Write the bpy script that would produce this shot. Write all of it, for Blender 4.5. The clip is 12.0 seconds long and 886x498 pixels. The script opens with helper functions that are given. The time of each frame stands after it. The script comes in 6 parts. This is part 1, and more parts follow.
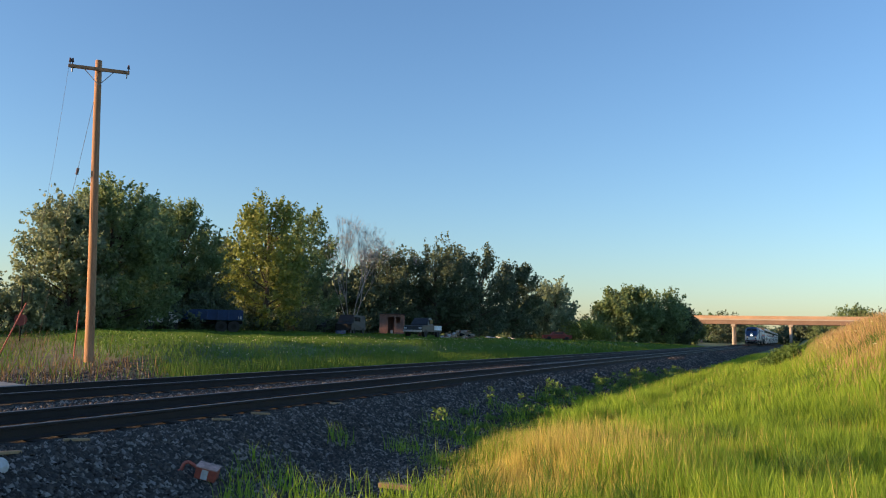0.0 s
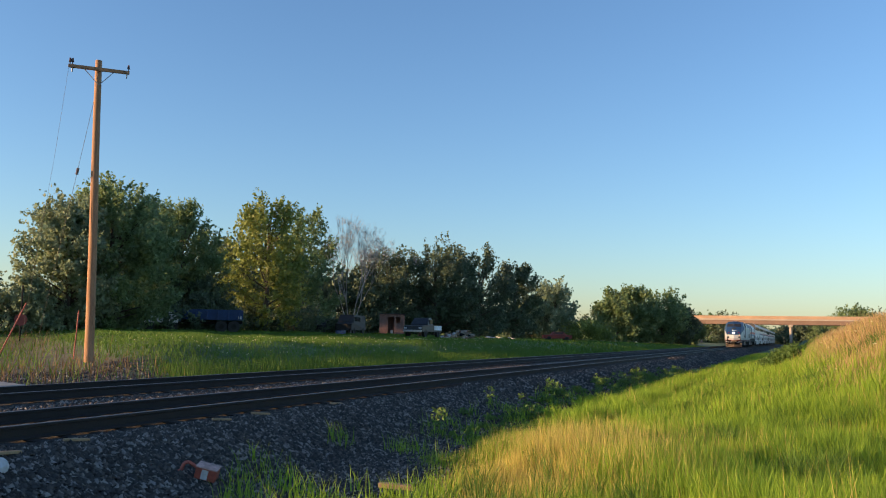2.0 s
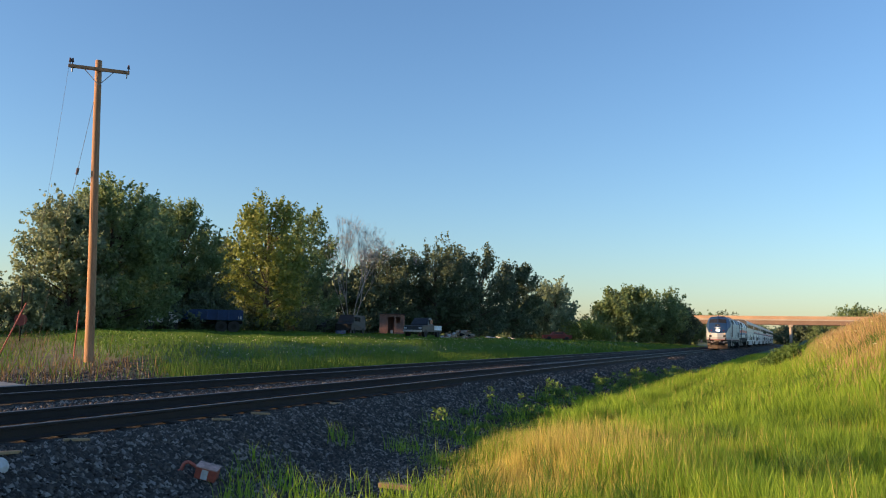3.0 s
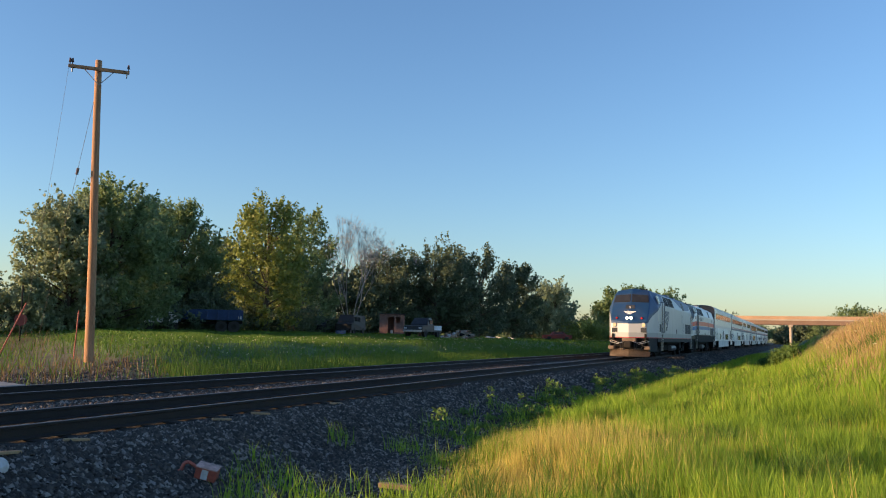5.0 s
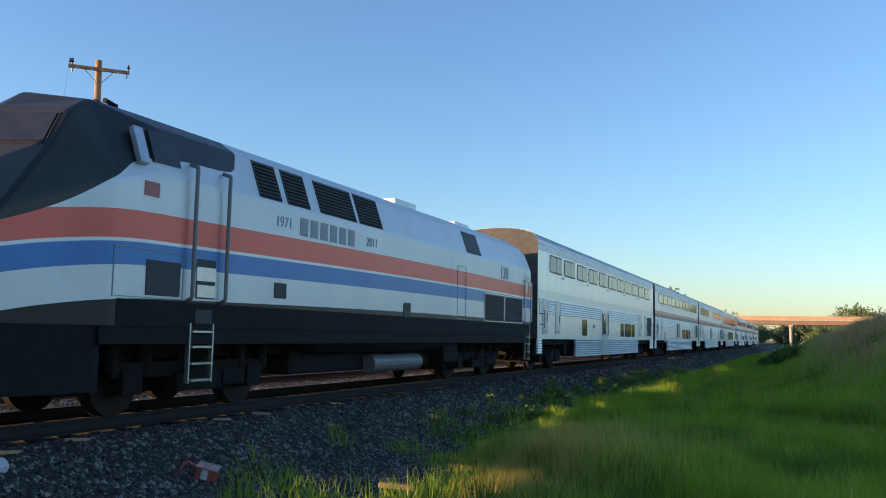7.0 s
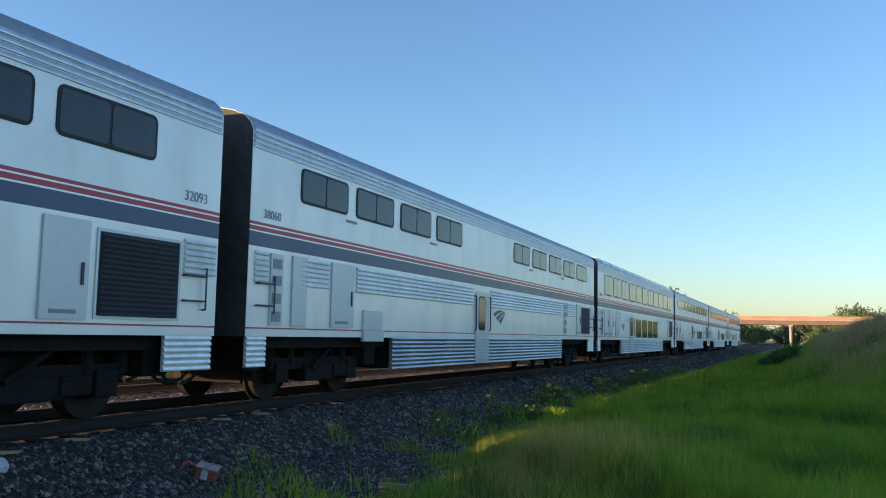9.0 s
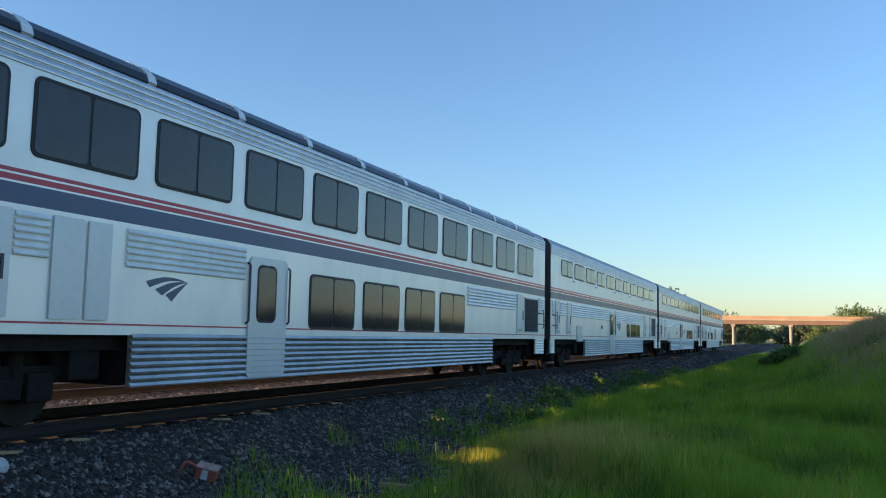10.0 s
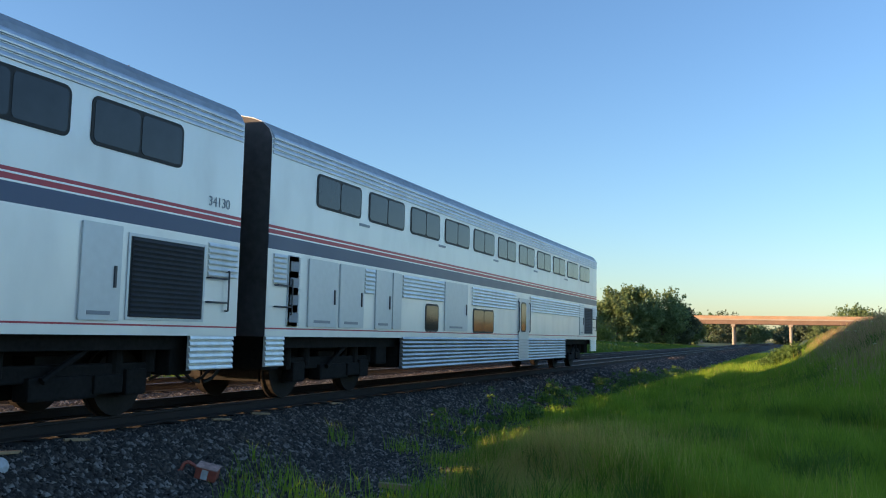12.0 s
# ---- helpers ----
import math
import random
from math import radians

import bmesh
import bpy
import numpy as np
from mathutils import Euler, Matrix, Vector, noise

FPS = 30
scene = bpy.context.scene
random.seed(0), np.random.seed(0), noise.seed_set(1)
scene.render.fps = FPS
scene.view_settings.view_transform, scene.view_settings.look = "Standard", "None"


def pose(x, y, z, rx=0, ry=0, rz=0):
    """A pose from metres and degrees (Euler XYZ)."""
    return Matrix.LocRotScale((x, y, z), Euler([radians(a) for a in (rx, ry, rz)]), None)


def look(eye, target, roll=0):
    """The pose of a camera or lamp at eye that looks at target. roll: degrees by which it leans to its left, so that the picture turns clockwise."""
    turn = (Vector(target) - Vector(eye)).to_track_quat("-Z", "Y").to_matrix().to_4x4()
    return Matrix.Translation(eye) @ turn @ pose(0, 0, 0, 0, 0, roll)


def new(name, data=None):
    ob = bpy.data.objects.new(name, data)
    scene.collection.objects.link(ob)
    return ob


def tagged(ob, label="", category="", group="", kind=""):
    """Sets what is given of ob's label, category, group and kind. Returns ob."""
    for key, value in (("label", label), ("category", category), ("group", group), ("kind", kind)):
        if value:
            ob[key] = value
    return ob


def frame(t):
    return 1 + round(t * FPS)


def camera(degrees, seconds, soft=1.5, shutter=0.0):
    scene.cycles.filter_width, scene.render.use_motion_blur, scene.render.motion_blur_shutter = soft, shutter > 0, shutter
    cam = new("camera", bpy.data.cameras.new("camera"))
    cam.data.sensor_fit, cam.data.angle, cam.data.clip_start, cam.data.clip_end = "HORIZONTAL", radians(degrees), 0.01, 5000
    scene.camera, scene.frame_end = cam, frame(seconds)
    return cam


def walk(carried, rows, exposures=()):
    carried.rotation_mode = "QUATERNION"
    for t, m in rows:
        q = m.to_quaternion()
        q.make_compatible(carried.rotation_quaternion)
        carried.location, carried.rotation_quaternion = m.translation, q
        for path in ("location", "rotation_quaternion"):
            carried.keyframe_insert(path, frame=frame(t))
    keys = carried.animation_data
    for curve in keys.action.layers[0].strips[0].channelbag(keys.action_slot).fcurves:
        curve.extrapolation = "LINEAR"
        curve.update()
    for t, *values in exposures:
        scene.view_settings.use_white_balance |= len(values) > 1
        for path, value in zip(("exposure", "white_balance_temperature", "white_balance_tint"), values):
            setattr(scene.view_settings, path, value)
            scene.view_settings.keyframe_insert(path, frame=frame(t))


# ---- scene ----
# Camera: stands still beside the line, world y runs along the track, rail tops at z = 0.
CAM = pose(0, 0, 1.205, 95.76, 0, 22.6) @ pose(0, 0, 0, 0, 0, 1.11)
cam = camera(55.1, 12.0, 1.05)
walk(cam, [(0.0, CAM), (12.0, CAM)], [(0.0, 1.20, 6600, 17), (5.8, 1.20, 6600, 17), (6.9, 1.40, 6600, 17), (12.0, 1.40, 6600, 17)])

# ---- light ----
SUN_ELEV, SUN_AZ = radians(8.0), (-0.82, -0.57)
world = bpy.data.worlds.new("sky")
scene.world = world
world.use_nodes = True
_n, _l = world.node_tree.nodes, world.node_tree.links
_bg = _n["Background"]
_sky = _n.new("ShaderNodeTexSky")
_sky.sky_type = "NISHITA"
_sky.sun_disc = False
_sky.sun_elevation = SUN_ELEV
_sky.sun_rotation = math.atan2(SUN_AZ[0], SUN_AZ[1])
_sky.altitude, _sky.air_density, _sky.dust_density, _sky.ozone_density = 200, 1.1, 0.6, 3.7
_l.new(_sky.outputs[0], _bg.inputs[0])
_bg.inputs[1].default_value = 0.128
sun = new("sun", bpy.data.lights.new("sun", "SUN"))
sun.data.energy, sun.data.angle, sun.data.color = 3.9, radians(0.6), (1.0, 0.66, 0.34)
_h = math.cos(SUN_ELEV) / math.hypot(*SUN_AZ)
sun.matrix_world = look((0, 0, 0), (-SUN_AZ[0] * _h, -SUN_AZ[1] * _h, -math.sin(SUN_ELEV)))

# ---- materials ----
def mat(name, base, rough=0.8, metal=0.0, vary=0.25, scale=6.0, fine=60.0, bump=0.2, bump_dist=0.01, tint=None, island=0.0, coords="Object",
        transl=0.0, streak=None, spec=0.5, per_object=0.0):
    """A procedural surface: base colour broken up at two scales, with bump from the finer one."""
    m = bpy.data.materials.new(name)
    m.use_nodes = True
    nt = m.node_tree
    n, l = nt.nodes, nt.links
    b = n["Principled BSDF"]
    b.inputs["Roughness"].default_value, b.inputs["Metallic"].default_value = rough, metal
    b.inputs["Specular IOR Level"].default_value = spec
    co = n.new("ShaderNodeTexCoord").outputs[coords]
    if streak:
        mp = n.new("ShaderNodeMapping")
        mp.inputs["Scale"].default_value = streak
        l.new(co, mp.inputs[0])
        co = mp.outputs[0]
    a, c = n.new("ShaderNodeTexNoise"), n.new("ShaderNodeTexNoise")
    for node, s in ((a, scale), (c, fine)):
        node.inputs["Scale"].default_value, node.inputs["Detail"].default_value = s, 4
        l.new(co, node.inputs["Vector"])
    add = n.new("ShaderNodeMath")
    add.operation = "ADD"
    l.new(a.outputs[0], add.inputs[0])
    l.new(c.outputs[0], add.inputs[1])
    half = n.new("ShaderNodeMapRange")
    half.inputs[1].default_value, half.inputs[2].default_value = 0.62, 1.38
    l.new(add.outputs[0], half.inputs[0])
    fac = half.outputs[0]
    if island or per_object:
        src = n.new("ShaderNodeNewGeometry").outputs["Random Per Island"] if island else n.new("ShaderNodeObjectInfo").outputs["Random"]
        mx = n.new("ShaderNodeMix")
        mx.inputs[0].default_value = island or per_object
        l.new(fac, mx.inputs[2])
        l.new(src, mx.inputs[3])
        fac = mx.outputs[0]
    ramp = n.new("ShaderNodeMix")
    ramp.data_type = "RGBA"
    lo = [max(0, v * (1 - vary)) for v in base]
    hi = [min(1, v * (1 + vary)) for v in (tint or base)]
    ramp.inputs[6].default_value, ramp.inputs[7].default_value = (*lo, 1), (*hi, 1)
    l.new(fac, ramp.inputs[0])
    l.new(ramp.outputs[2], b.inputs["Base Color"])
    if bump:
        bp = n.new("ShaderNodeBump")
        bp.inputs["Strength"].default_value, bp.inputs["Distance"].default_value = bump, bump_dist
        l.new(c.outputs[0], bp.inputs["Height"])
        l.new(bp.outputs[0], b.inputs["Normal"])
    if transl:
        tr = n.new("ShaderNodeBsdfTranslucent")
        l.new(ramp.outputs[2], tr.inputs[0])
        mix = n.new("ShaderNodeMixShader")
        mix.inputs[0].default_value = transl
        l.new(b.outputs[0], mix.inputs[1])
        l.new(tr.outputs[0], mix.inputs[2])
        l.new(mix.outputs[0], n["Material Output"].inputs[0])
    return m


def glow(name, colour, strength):
    m = bpy.data.materials.new(name)
    m.use_nodes = True
    b = m.node_tree.nodes["Principled BSDF"]
    b.inputs["Base Color"].default_value = (*colour, 1)
    b.inputs["Emission Color"].default_value, b.inputs["Emission Strength"].default_value = (*colour, 1), strength
    return m


SOIL = mat("soil", (0.09, 0.075, 0.05), 0.95, scale=0.4, fine=8, vary=0.35, tint=(0.10, 0.10, 0.045), bump=0.5, bump_dist=0.05)
GRAVEL_BED = mat("gravel_bed", (0.045, 0.036, 0.028), 0.9, scale=0.8, fine=22, vary=0.45, bump=0.9, bump_dist=0.05)
STONE = mat("ballast_stone", (0.078, 0.062, 0.048), 0.85, scale=3, fine=50, vary=0.75, island=0.85, bump=0.2)
STONE_PALE = mat("pale_ballast_stone", (0.245, 0.21, 0.175), 0.8, scale=3, fine=50, vary=0.4, island=0.5, bump=0.2)
STONE_DARK = mat("dark_ballast_stone", (0.032, 0.026, 0.02), 0.85, scale=3, fine=50, vary=0.4, island=0.5, bump=0.2)
GRASS = mat("grass_blade", (0.15, 0.35, 0.025), 0.6, scale=0.35, fine=1.6, vary=0.5, tint=(0.27, 0.38, 0.035), island=0.3, bump=0, transl=0.42, spec=0.3)
GRASS_DRY = mat("dry_grass_blade", (0.44, 0.33, 0.085), 0.65, scale=0.3, fine=2, vary=0.4, tint=(0.52, 0.44, 0.12), island=0.5, bump=0, transl=0.3, spec=0.3)
GRASS_RUSSET = mat("russet_grass_blade", (0.40, 0.25, 0.12), 0.7, scale=0.3, fine=2, vary=0.4, tint=(0.46, 0.34, 0.16), island=0.5, bump=0, transl=0.3, spec=0.2)
GRASS_FAR = mat("field_grass", (0.06, 0.11, 0.02), 0.8, scale=0.08, fine=1.2, vary=0.4, tint=(0.09, 0.13, 0.03), bump=0.6, bump_dist=0.1)
LEAF = mat("leaf", (0.19, 0.265, 0.115), 0.55, scale=0.3, fine=3, vary=0.4, island=0.5, bump=0, transl=0.45, spec=0.3)
# Pale leaf; the sun's haze over the left trees is put into its colour.
LEAF_PALE_HAZED = mat("hazed_pale_leaf", (0.25, 0.31, 0.185), 0.55, scale=0.3, fine=3, vary=0.4, island=0.5, bump=0, transl=0.45, spec=0.3)
WEED_BROWN = mat("brown_weed_stalk", (0.19, 0.125, 0.065), 0.75, scale=0.3, fine=2, vary=0.4, island=0.5, bump=0, transl=0.2, spec=0.2)
WEED_LEAF = mat("weed_leaf", (0.115, 0.195, 0.045), 0.6, scale=0.5, fine=3, vary=0.45, island=0.5, bump=0, transl=0.35, spec=0.3)
# Lighter green leaf, with warm evening sun put into its yellow.
LEAF_YELLOW = mat("yellow_green_leaf", (0.23, 0.275, 0.07), 0.55, scale=0.3, fine=3, vary=0.45, island=0.5, bump=0, transl=0.3, spec=0.3)
# Field weeds, with the slope's shade put into their darker green.
FIELD_BLADE_SHADED = mat("shaded_field_weed_blade", (0.07, 0.155, 0.022), 0.65, scale=0.15, fine=1.5, vary=0.4, tint=(0.115, 0.20, 0.03), island=0.4, bump=0, transl=0.35, spec=0.25)
# Dark leaf: the rear row's shade and bluish haze are put into the colour.
LEAF_DARK = mat("dark_leaf", (0.115, 0.155, 0.09), 0.6, scale=0.3, fine=3, vary=0.4, island=0.5, bump=0, transl=0.25, spec=0.3)
BARK = mat("bark", (0.09, 0.07, 0.05), 0.9, scale=2, fine=18, vary=0.4, bump=0.6, bump_dist=0.03)
BARK_PALE = mat("dead_pale_bark", (0.34, 0.32, 0.30), 0.9, scale=2, fine=18, vary=0.3, bump=0.4, bump_dist=0.02)
TIE = mat("creosoted_timber", (0.022, 0.017, 0.014), 0.9, scale=2, fine=30, vary=0.5, per_object=0.4, bump=0.5, streak=(1, 8, 8))
RAIL_STEEL = mat("rusted_rail_steel", (0.017, 0.012, 0.0095), 0.8, metal=0.0, scale=3, fine=50, vary=0.4, bump=0.15)
RAIL_TOP = mat("polished_rail_head", (0.13, 0.12, 0.115), 0.45, metal=0.8, scale=4, fine=40, vary=0.15, bump=0.03)
POLE_WOOD = mat("weathered_pole_wood", (0.37, 0.195, 0.10), 0.85, scale=1.5, fine=14, vary=0.45, bump=0.5, streak=(6, 6, 0.6))
IRON = mat("galvanised_iron", (0.3, 0.3, 0.3), 0.5, metal=0.8, scale=5, fine=40, vary=0.3, bump=0.1)
CERAMIC = mat("brown_insulator", (0.12, 0.06, 0.04), 0.25, scale=5, fine=40, vary=0.2, bump=0)
CABLE = mat("cable", (0.03, 0.03, 0.03), 0.7, bump=0)
CONCRETE = mat("concrete", (0.36, 0.31, 0.26), 0.9, scale=0.4, fine=5, vary=0.22, bump=0.2)
GIRDER = mat("weathered_brown_girder", (0.20, 0.13, 0.095), 0.8, scale=0.3, fine=4, vary=0.25, bump=0.15)
CONCRETE_TAN = mat("tan_painted_girder", (0.42, 0.27, 0.17), 0.8, scale=0.3, fine=4, vary=0.2, bump=0.15)

# ---- mesh helpers ----
def part(name, bm, material, parent=None, label="", smooth=False):
    me = bpy.data.meshes.new(name)
    bm.to_mesh(me)
    bm.free()
    for mm in (material if isinstance(material, (list, tuple)) else [material]):
        me.materials.append(mm)
    if smooth:
        me.polygons.foreach_set("use_smooth", [True] * len(me.polygons))
    ob = new(name, me)
    if parent is not None:
        ob.parent = parent
    if label:
        ob["label"] = label
    return ob


def soup(name, verts, faces, material, parent=None):
    me = bpy.data.meshes.new(name)
    me.from_pydata([], [], [])
    verts = np.asarray(verts, dtype=np.float32)
    faces = np.asarray(faces, dtype=np.int32)
    k = faces.shape[1]
    me.vertices.add(len(verts))
    me.vertices.foreach_set("co", verts.ravel())
    me.loops.add(faces.size)
    me.loops.foreach_set("vertex_index", faces.ravel())
    me.polygons.add(len(faces))
    me.polygons.foreach_set("loop_start", np.arange(0, faces.size, k, dtype=np.int32))
    me.update(calc_edges=True)
    me.validate()
    me.materials.append(material)
    ob = new(name, me)
    if parent is not None:
        ob.parent = parent
    return ob


def box(bm, x0, y0, z0, x1, y1, z1, bevel=0.0):
    m = Matrix.LocRotScale(((x0 + x1) / 2, (y0 + y1) / 2, (z0 + z1) / 2), None, (abs(x1 - x0), abs(y1 - y0), abs(z1 - z0)))
    r = bmesh.ops.create_cube(bm, size=1, matrix=m)
    if bevel:
        es = list({e for v in r["verts"] for e in v.link_edges})
        bmesh.ops.bevel(bm, geom=es, offset=bevel, segments=2, affect="EDGES", profile=0.6)
    return bm


def rod(bm, a, b, ra, rb=None, seg=10):
    a, b = Vector(a), Vector(b)
    m = Matrix.Translation((a + b) / 2) @ (b - a).to_track_quat("Z", "Y").to_matrix().to_4x4()
    bmesh.ops.create_cone(bm, cap_ends=True, segments=seg, radius1=ra, radius2=ra if rb is None else rb, depth=(b - a).length, matrix=m)
    return bm


def tube(bm, pts, r, seg=6):
    for p, q in zip(pts, pts[1:]):
        rod(bm, p, q, r, r, seg)
    return bm


def prism(bm, outline, y0, y1):
    """Closed outline of (x, z) run along y, with end faces."""
    a = [bm.verts.new((x, y0, z)) for x, z in outline]
    b = [bm.verts.new((x, y1, z)) for x, z in outline]
    k = len(outline)
    for i in range(k):
        bm.faces.new((a[i], a[(i + 1) % k], b[(i + 1) % k], b[i]))
    bm.faces.new(a[::-1])
    bm.faces.new(b)
    bmesh.ops.recalc_face_normals(bm, faces=bm.faces)
    return bm


def B():
    return bmesh.new()


def sstep(x, a, b):
    t = np.clip((x - a) / (b - a), 0, 1)
    return t * t * (3 - 2 * t)


# ---- ground ----
NEAR, FAR = -9.6, -13.95          # track centre lines
def bumps(x, y, s, seed=0.0):
    return (np.sin(x * s * 1.3 + seed) * np.cos(y * s * 0.9 + 1.7 * seed) + 0.6 * np.sin(x * s * 2.9 + y * s * 2.1 + seed * 3) + 0.4 * np.cos(y * s * 4.3 - x * s * 3.7 + seed))


def brink(x):
    """Where the gravel pad by the pole gives way to the field."""
    return 20.5 + 0.72 * np.clip(-x - 17, 0, 25)


def height(x, y):
    x, y = np.asarray(x, float), np.asarray(y, float)
    bed = -0.205 + 0.0 * x
    # ballast shoulder and ditch on the near side, then the verge where the camera stands
    near = -0.205 - 0.58 * sstep(x, -8.15, -6.0)
    verge = 0.42 * sstep(x, -5.2, -0.5) + 0.03 * bumps(x, y, 0.9)
    bank = np.clip(0.083 * np.clip(x + 3.1, 0, 9) ** 2, 0, 2.55) + 0.20 * np.exp(-((x + 2.7) / 0.6) ** 2) - 0.12 * sstep(x, 1.4, 2.6) + 0.04 * bumps(x, y, 0.5, 1.2)
    berm = sstep(y, 9, 30) * (bank - 0.42 * sstep(x, -5.2, -0.5))
    rises = np.exp(-((y - 19.0) / 2.6) ** 2) + 0.8 * np.exp(-((y - 34) / 4.5) ** 2)
    swale = 0.26 * np.exp(-((x + 4.4) / 0.75) ** 2) * rises - 0.22 * np.exp(-((x + 3.6) / 0.45) ** 2) * sstep(y, 13, 18) * (1 - sstep(y, 45, 65))
    right = near + (verge + berm + swale) * sstep(x, -5.3, -3.5)
    # far side: shallow drain, then the field crest
    crest = 0.70 - 0.20 * sstep(y, 85, 125) - 0.45 * sstep(y, 125, 180)
    left = -0.205 - 0.28 * sstep(-x, 15.6, 17.2) + (crest + 0.45) * sstep(-x, 17.8, 24.5) + 0.02 * np.clip(-x - 24.5, 0, 25) + 0.05 * bumps(x, y, 0.35, 2.0) * sstep(-x, 18, 22)
    drop = sstep(y - brink(x), -3.5, 4.0)
    left = left * drop + (1 - drop) * (-0.205 - 0.18 * sstep(-x, 15.6, 17.2) + 0.012 * np.clip(-x - 17, 0, 60))
    z = np.where(x > -8.15, right, np.where(x < -15.6, left, bed))
    away = sstep(np.hypot(x, y - 40), 260, 420)
    return z * (1 - away) - 0.3 * away


def axis(fine0, fine1, step, far, grow):
    a = list(np.arange(fine0, fine1, step))
    s, v = step, a[-1]
    while v < far:
        s *= grow
        v += s
        a.append(v)
    s, v, low = step, a[0], []
    while v > -far:
        s *= grow
        v -= s
        low.append(v)
    return np.array(low[::-1] + a)


gx, gy = axis(-34, 8, 0.35, 2500, 1.16), axis(-2, 70, 0.8, 3000, 1.12)
GX, GY = np.meshgrid(gx, gy, indexing="ij")
GZ = height(GX, GY)
nx, ny = len(gx), len(gy)
idx = np.arange(nx * ny).reshape(nx, ny)
quads = np.stack([idx[:-1, :-1], idx[1:, :-1], idx[1:, 1:], idx[:-1, 1:]], -1).reshape(-1, 4)
ground_ob = soup("ground", np.stack([GX, GY, GZ], -1).reshape(-1, 3), quads, GRASS_FAR)
ground_ob.data.materials.append(GRAVEL_BED)
ground_ob.data.materials.append(SOIL)
cx = (GX[:-1, :-1] + GX[1:, 1:]).ravel() / 2
cy = (GY[:-1, :-1] + GY[1:, 1:]).ravel() / 2
slot = np.where((cx > -16.6) & (cx < -5.6), 1, 0)
slot = np.where((cx > -5.6) & (cx < 8) & (cy < 60) & (cy > -12), 2, slot)
slot = np.where((cx < -16.6) & (cx > -44) & (cy < brink(cx)), np.where(cx < -18.6, 2, 1), slot)
ground_ob.data.polygons.foreach_set("material_index", slot.astype(np.int32))
ground_ob.data.polygons.foreach_set("use_smooth", [True] * len(slot))
tagged(ground_ob, "grassy ground with a grey gravel railway bed", "ground", kind="structure")

# ---- tracks ----
RAIL = [(-0.075, -0.18), (0.075, -0.18), (0.075, -0.165), (0.012, -0.14), (0.012, -0.045), (0.036, -0.035), (0.036, -0.006), (0.028, 0.0),
        (-0.028, 0.0), (-0.036, -0.006), (-0.036, -0.035), (-0.012, -0.045), (-0.012, -0.14), (-0.075, -0.165)]


def track(x, label):
    root = tagged(new("railway_track"), label, "railway track", "parallel tracks", "structure")
    root.location = (x, 0, 0)
    for s in (-1, 1):
        bm = prism(B(), [(s * 0.7535 + a, z) for a, z in RAIL], -320, 900)
        bm.faces.ensure_lookup_table()
        for f in bm.faces:
            f.material_index = 1 if f.normal.z > 0.8 and f.calc_center_median().z > -0.02 else 0
        part("rail", bm, [RAIL_STEEL, RAIL_TOP], root, "rusty steel rail with a polished head")
    me = box(B(), -1.3, -0.115, -0.36, 1.3, 0.115, -0.185, 0.012)
    first = part("sleeper", me, TIE, root)
    for i in range(1, 150):
        o = new("sleeper", first.data)
        o.parent = root
        o.matrix_basis = pose(random.uniform(-0.04, 0.04), 2 + 0.5 * i, random.uniform(-0.012, 0.008), 0, 0, random.uniform(-0.8, 0.8))
    first.location = (0, 2, 0)
    ys = np.concatenate([np.arange(77, 330, 0.5), np.arange(-315, 1.8, 0.5)])
    unit = np.array([(x, y, z) for x in (-1.3, 1.3) for y in (-0.115, 0.115) for z in (-0.33, -0.185)])
    face = np.array([(0, 1, 3, 2), (4, 6, 7, 5), (0, 4, 5, 1), (2, 3, 7, 6), (1, 5, 7, 3), (0, 2, 6, 4)])
    v = unit[None] + np.stack([0 * ys, ys, 0 * ys], 1)[:, None, :]
    tagged(soup("sleeper_row", v.reshape(-1, 3), (np.arange(len(ys))[:, None, None] * 8 + face[None]).reshape(-1, 4), TIE, root), kind="stuff")
    return root


track(NEAR, "railway track with rusty rails on dark wooden sleepers in gravel")
track(FAR, "second railway track on dark wooden sleepers beyond the first")

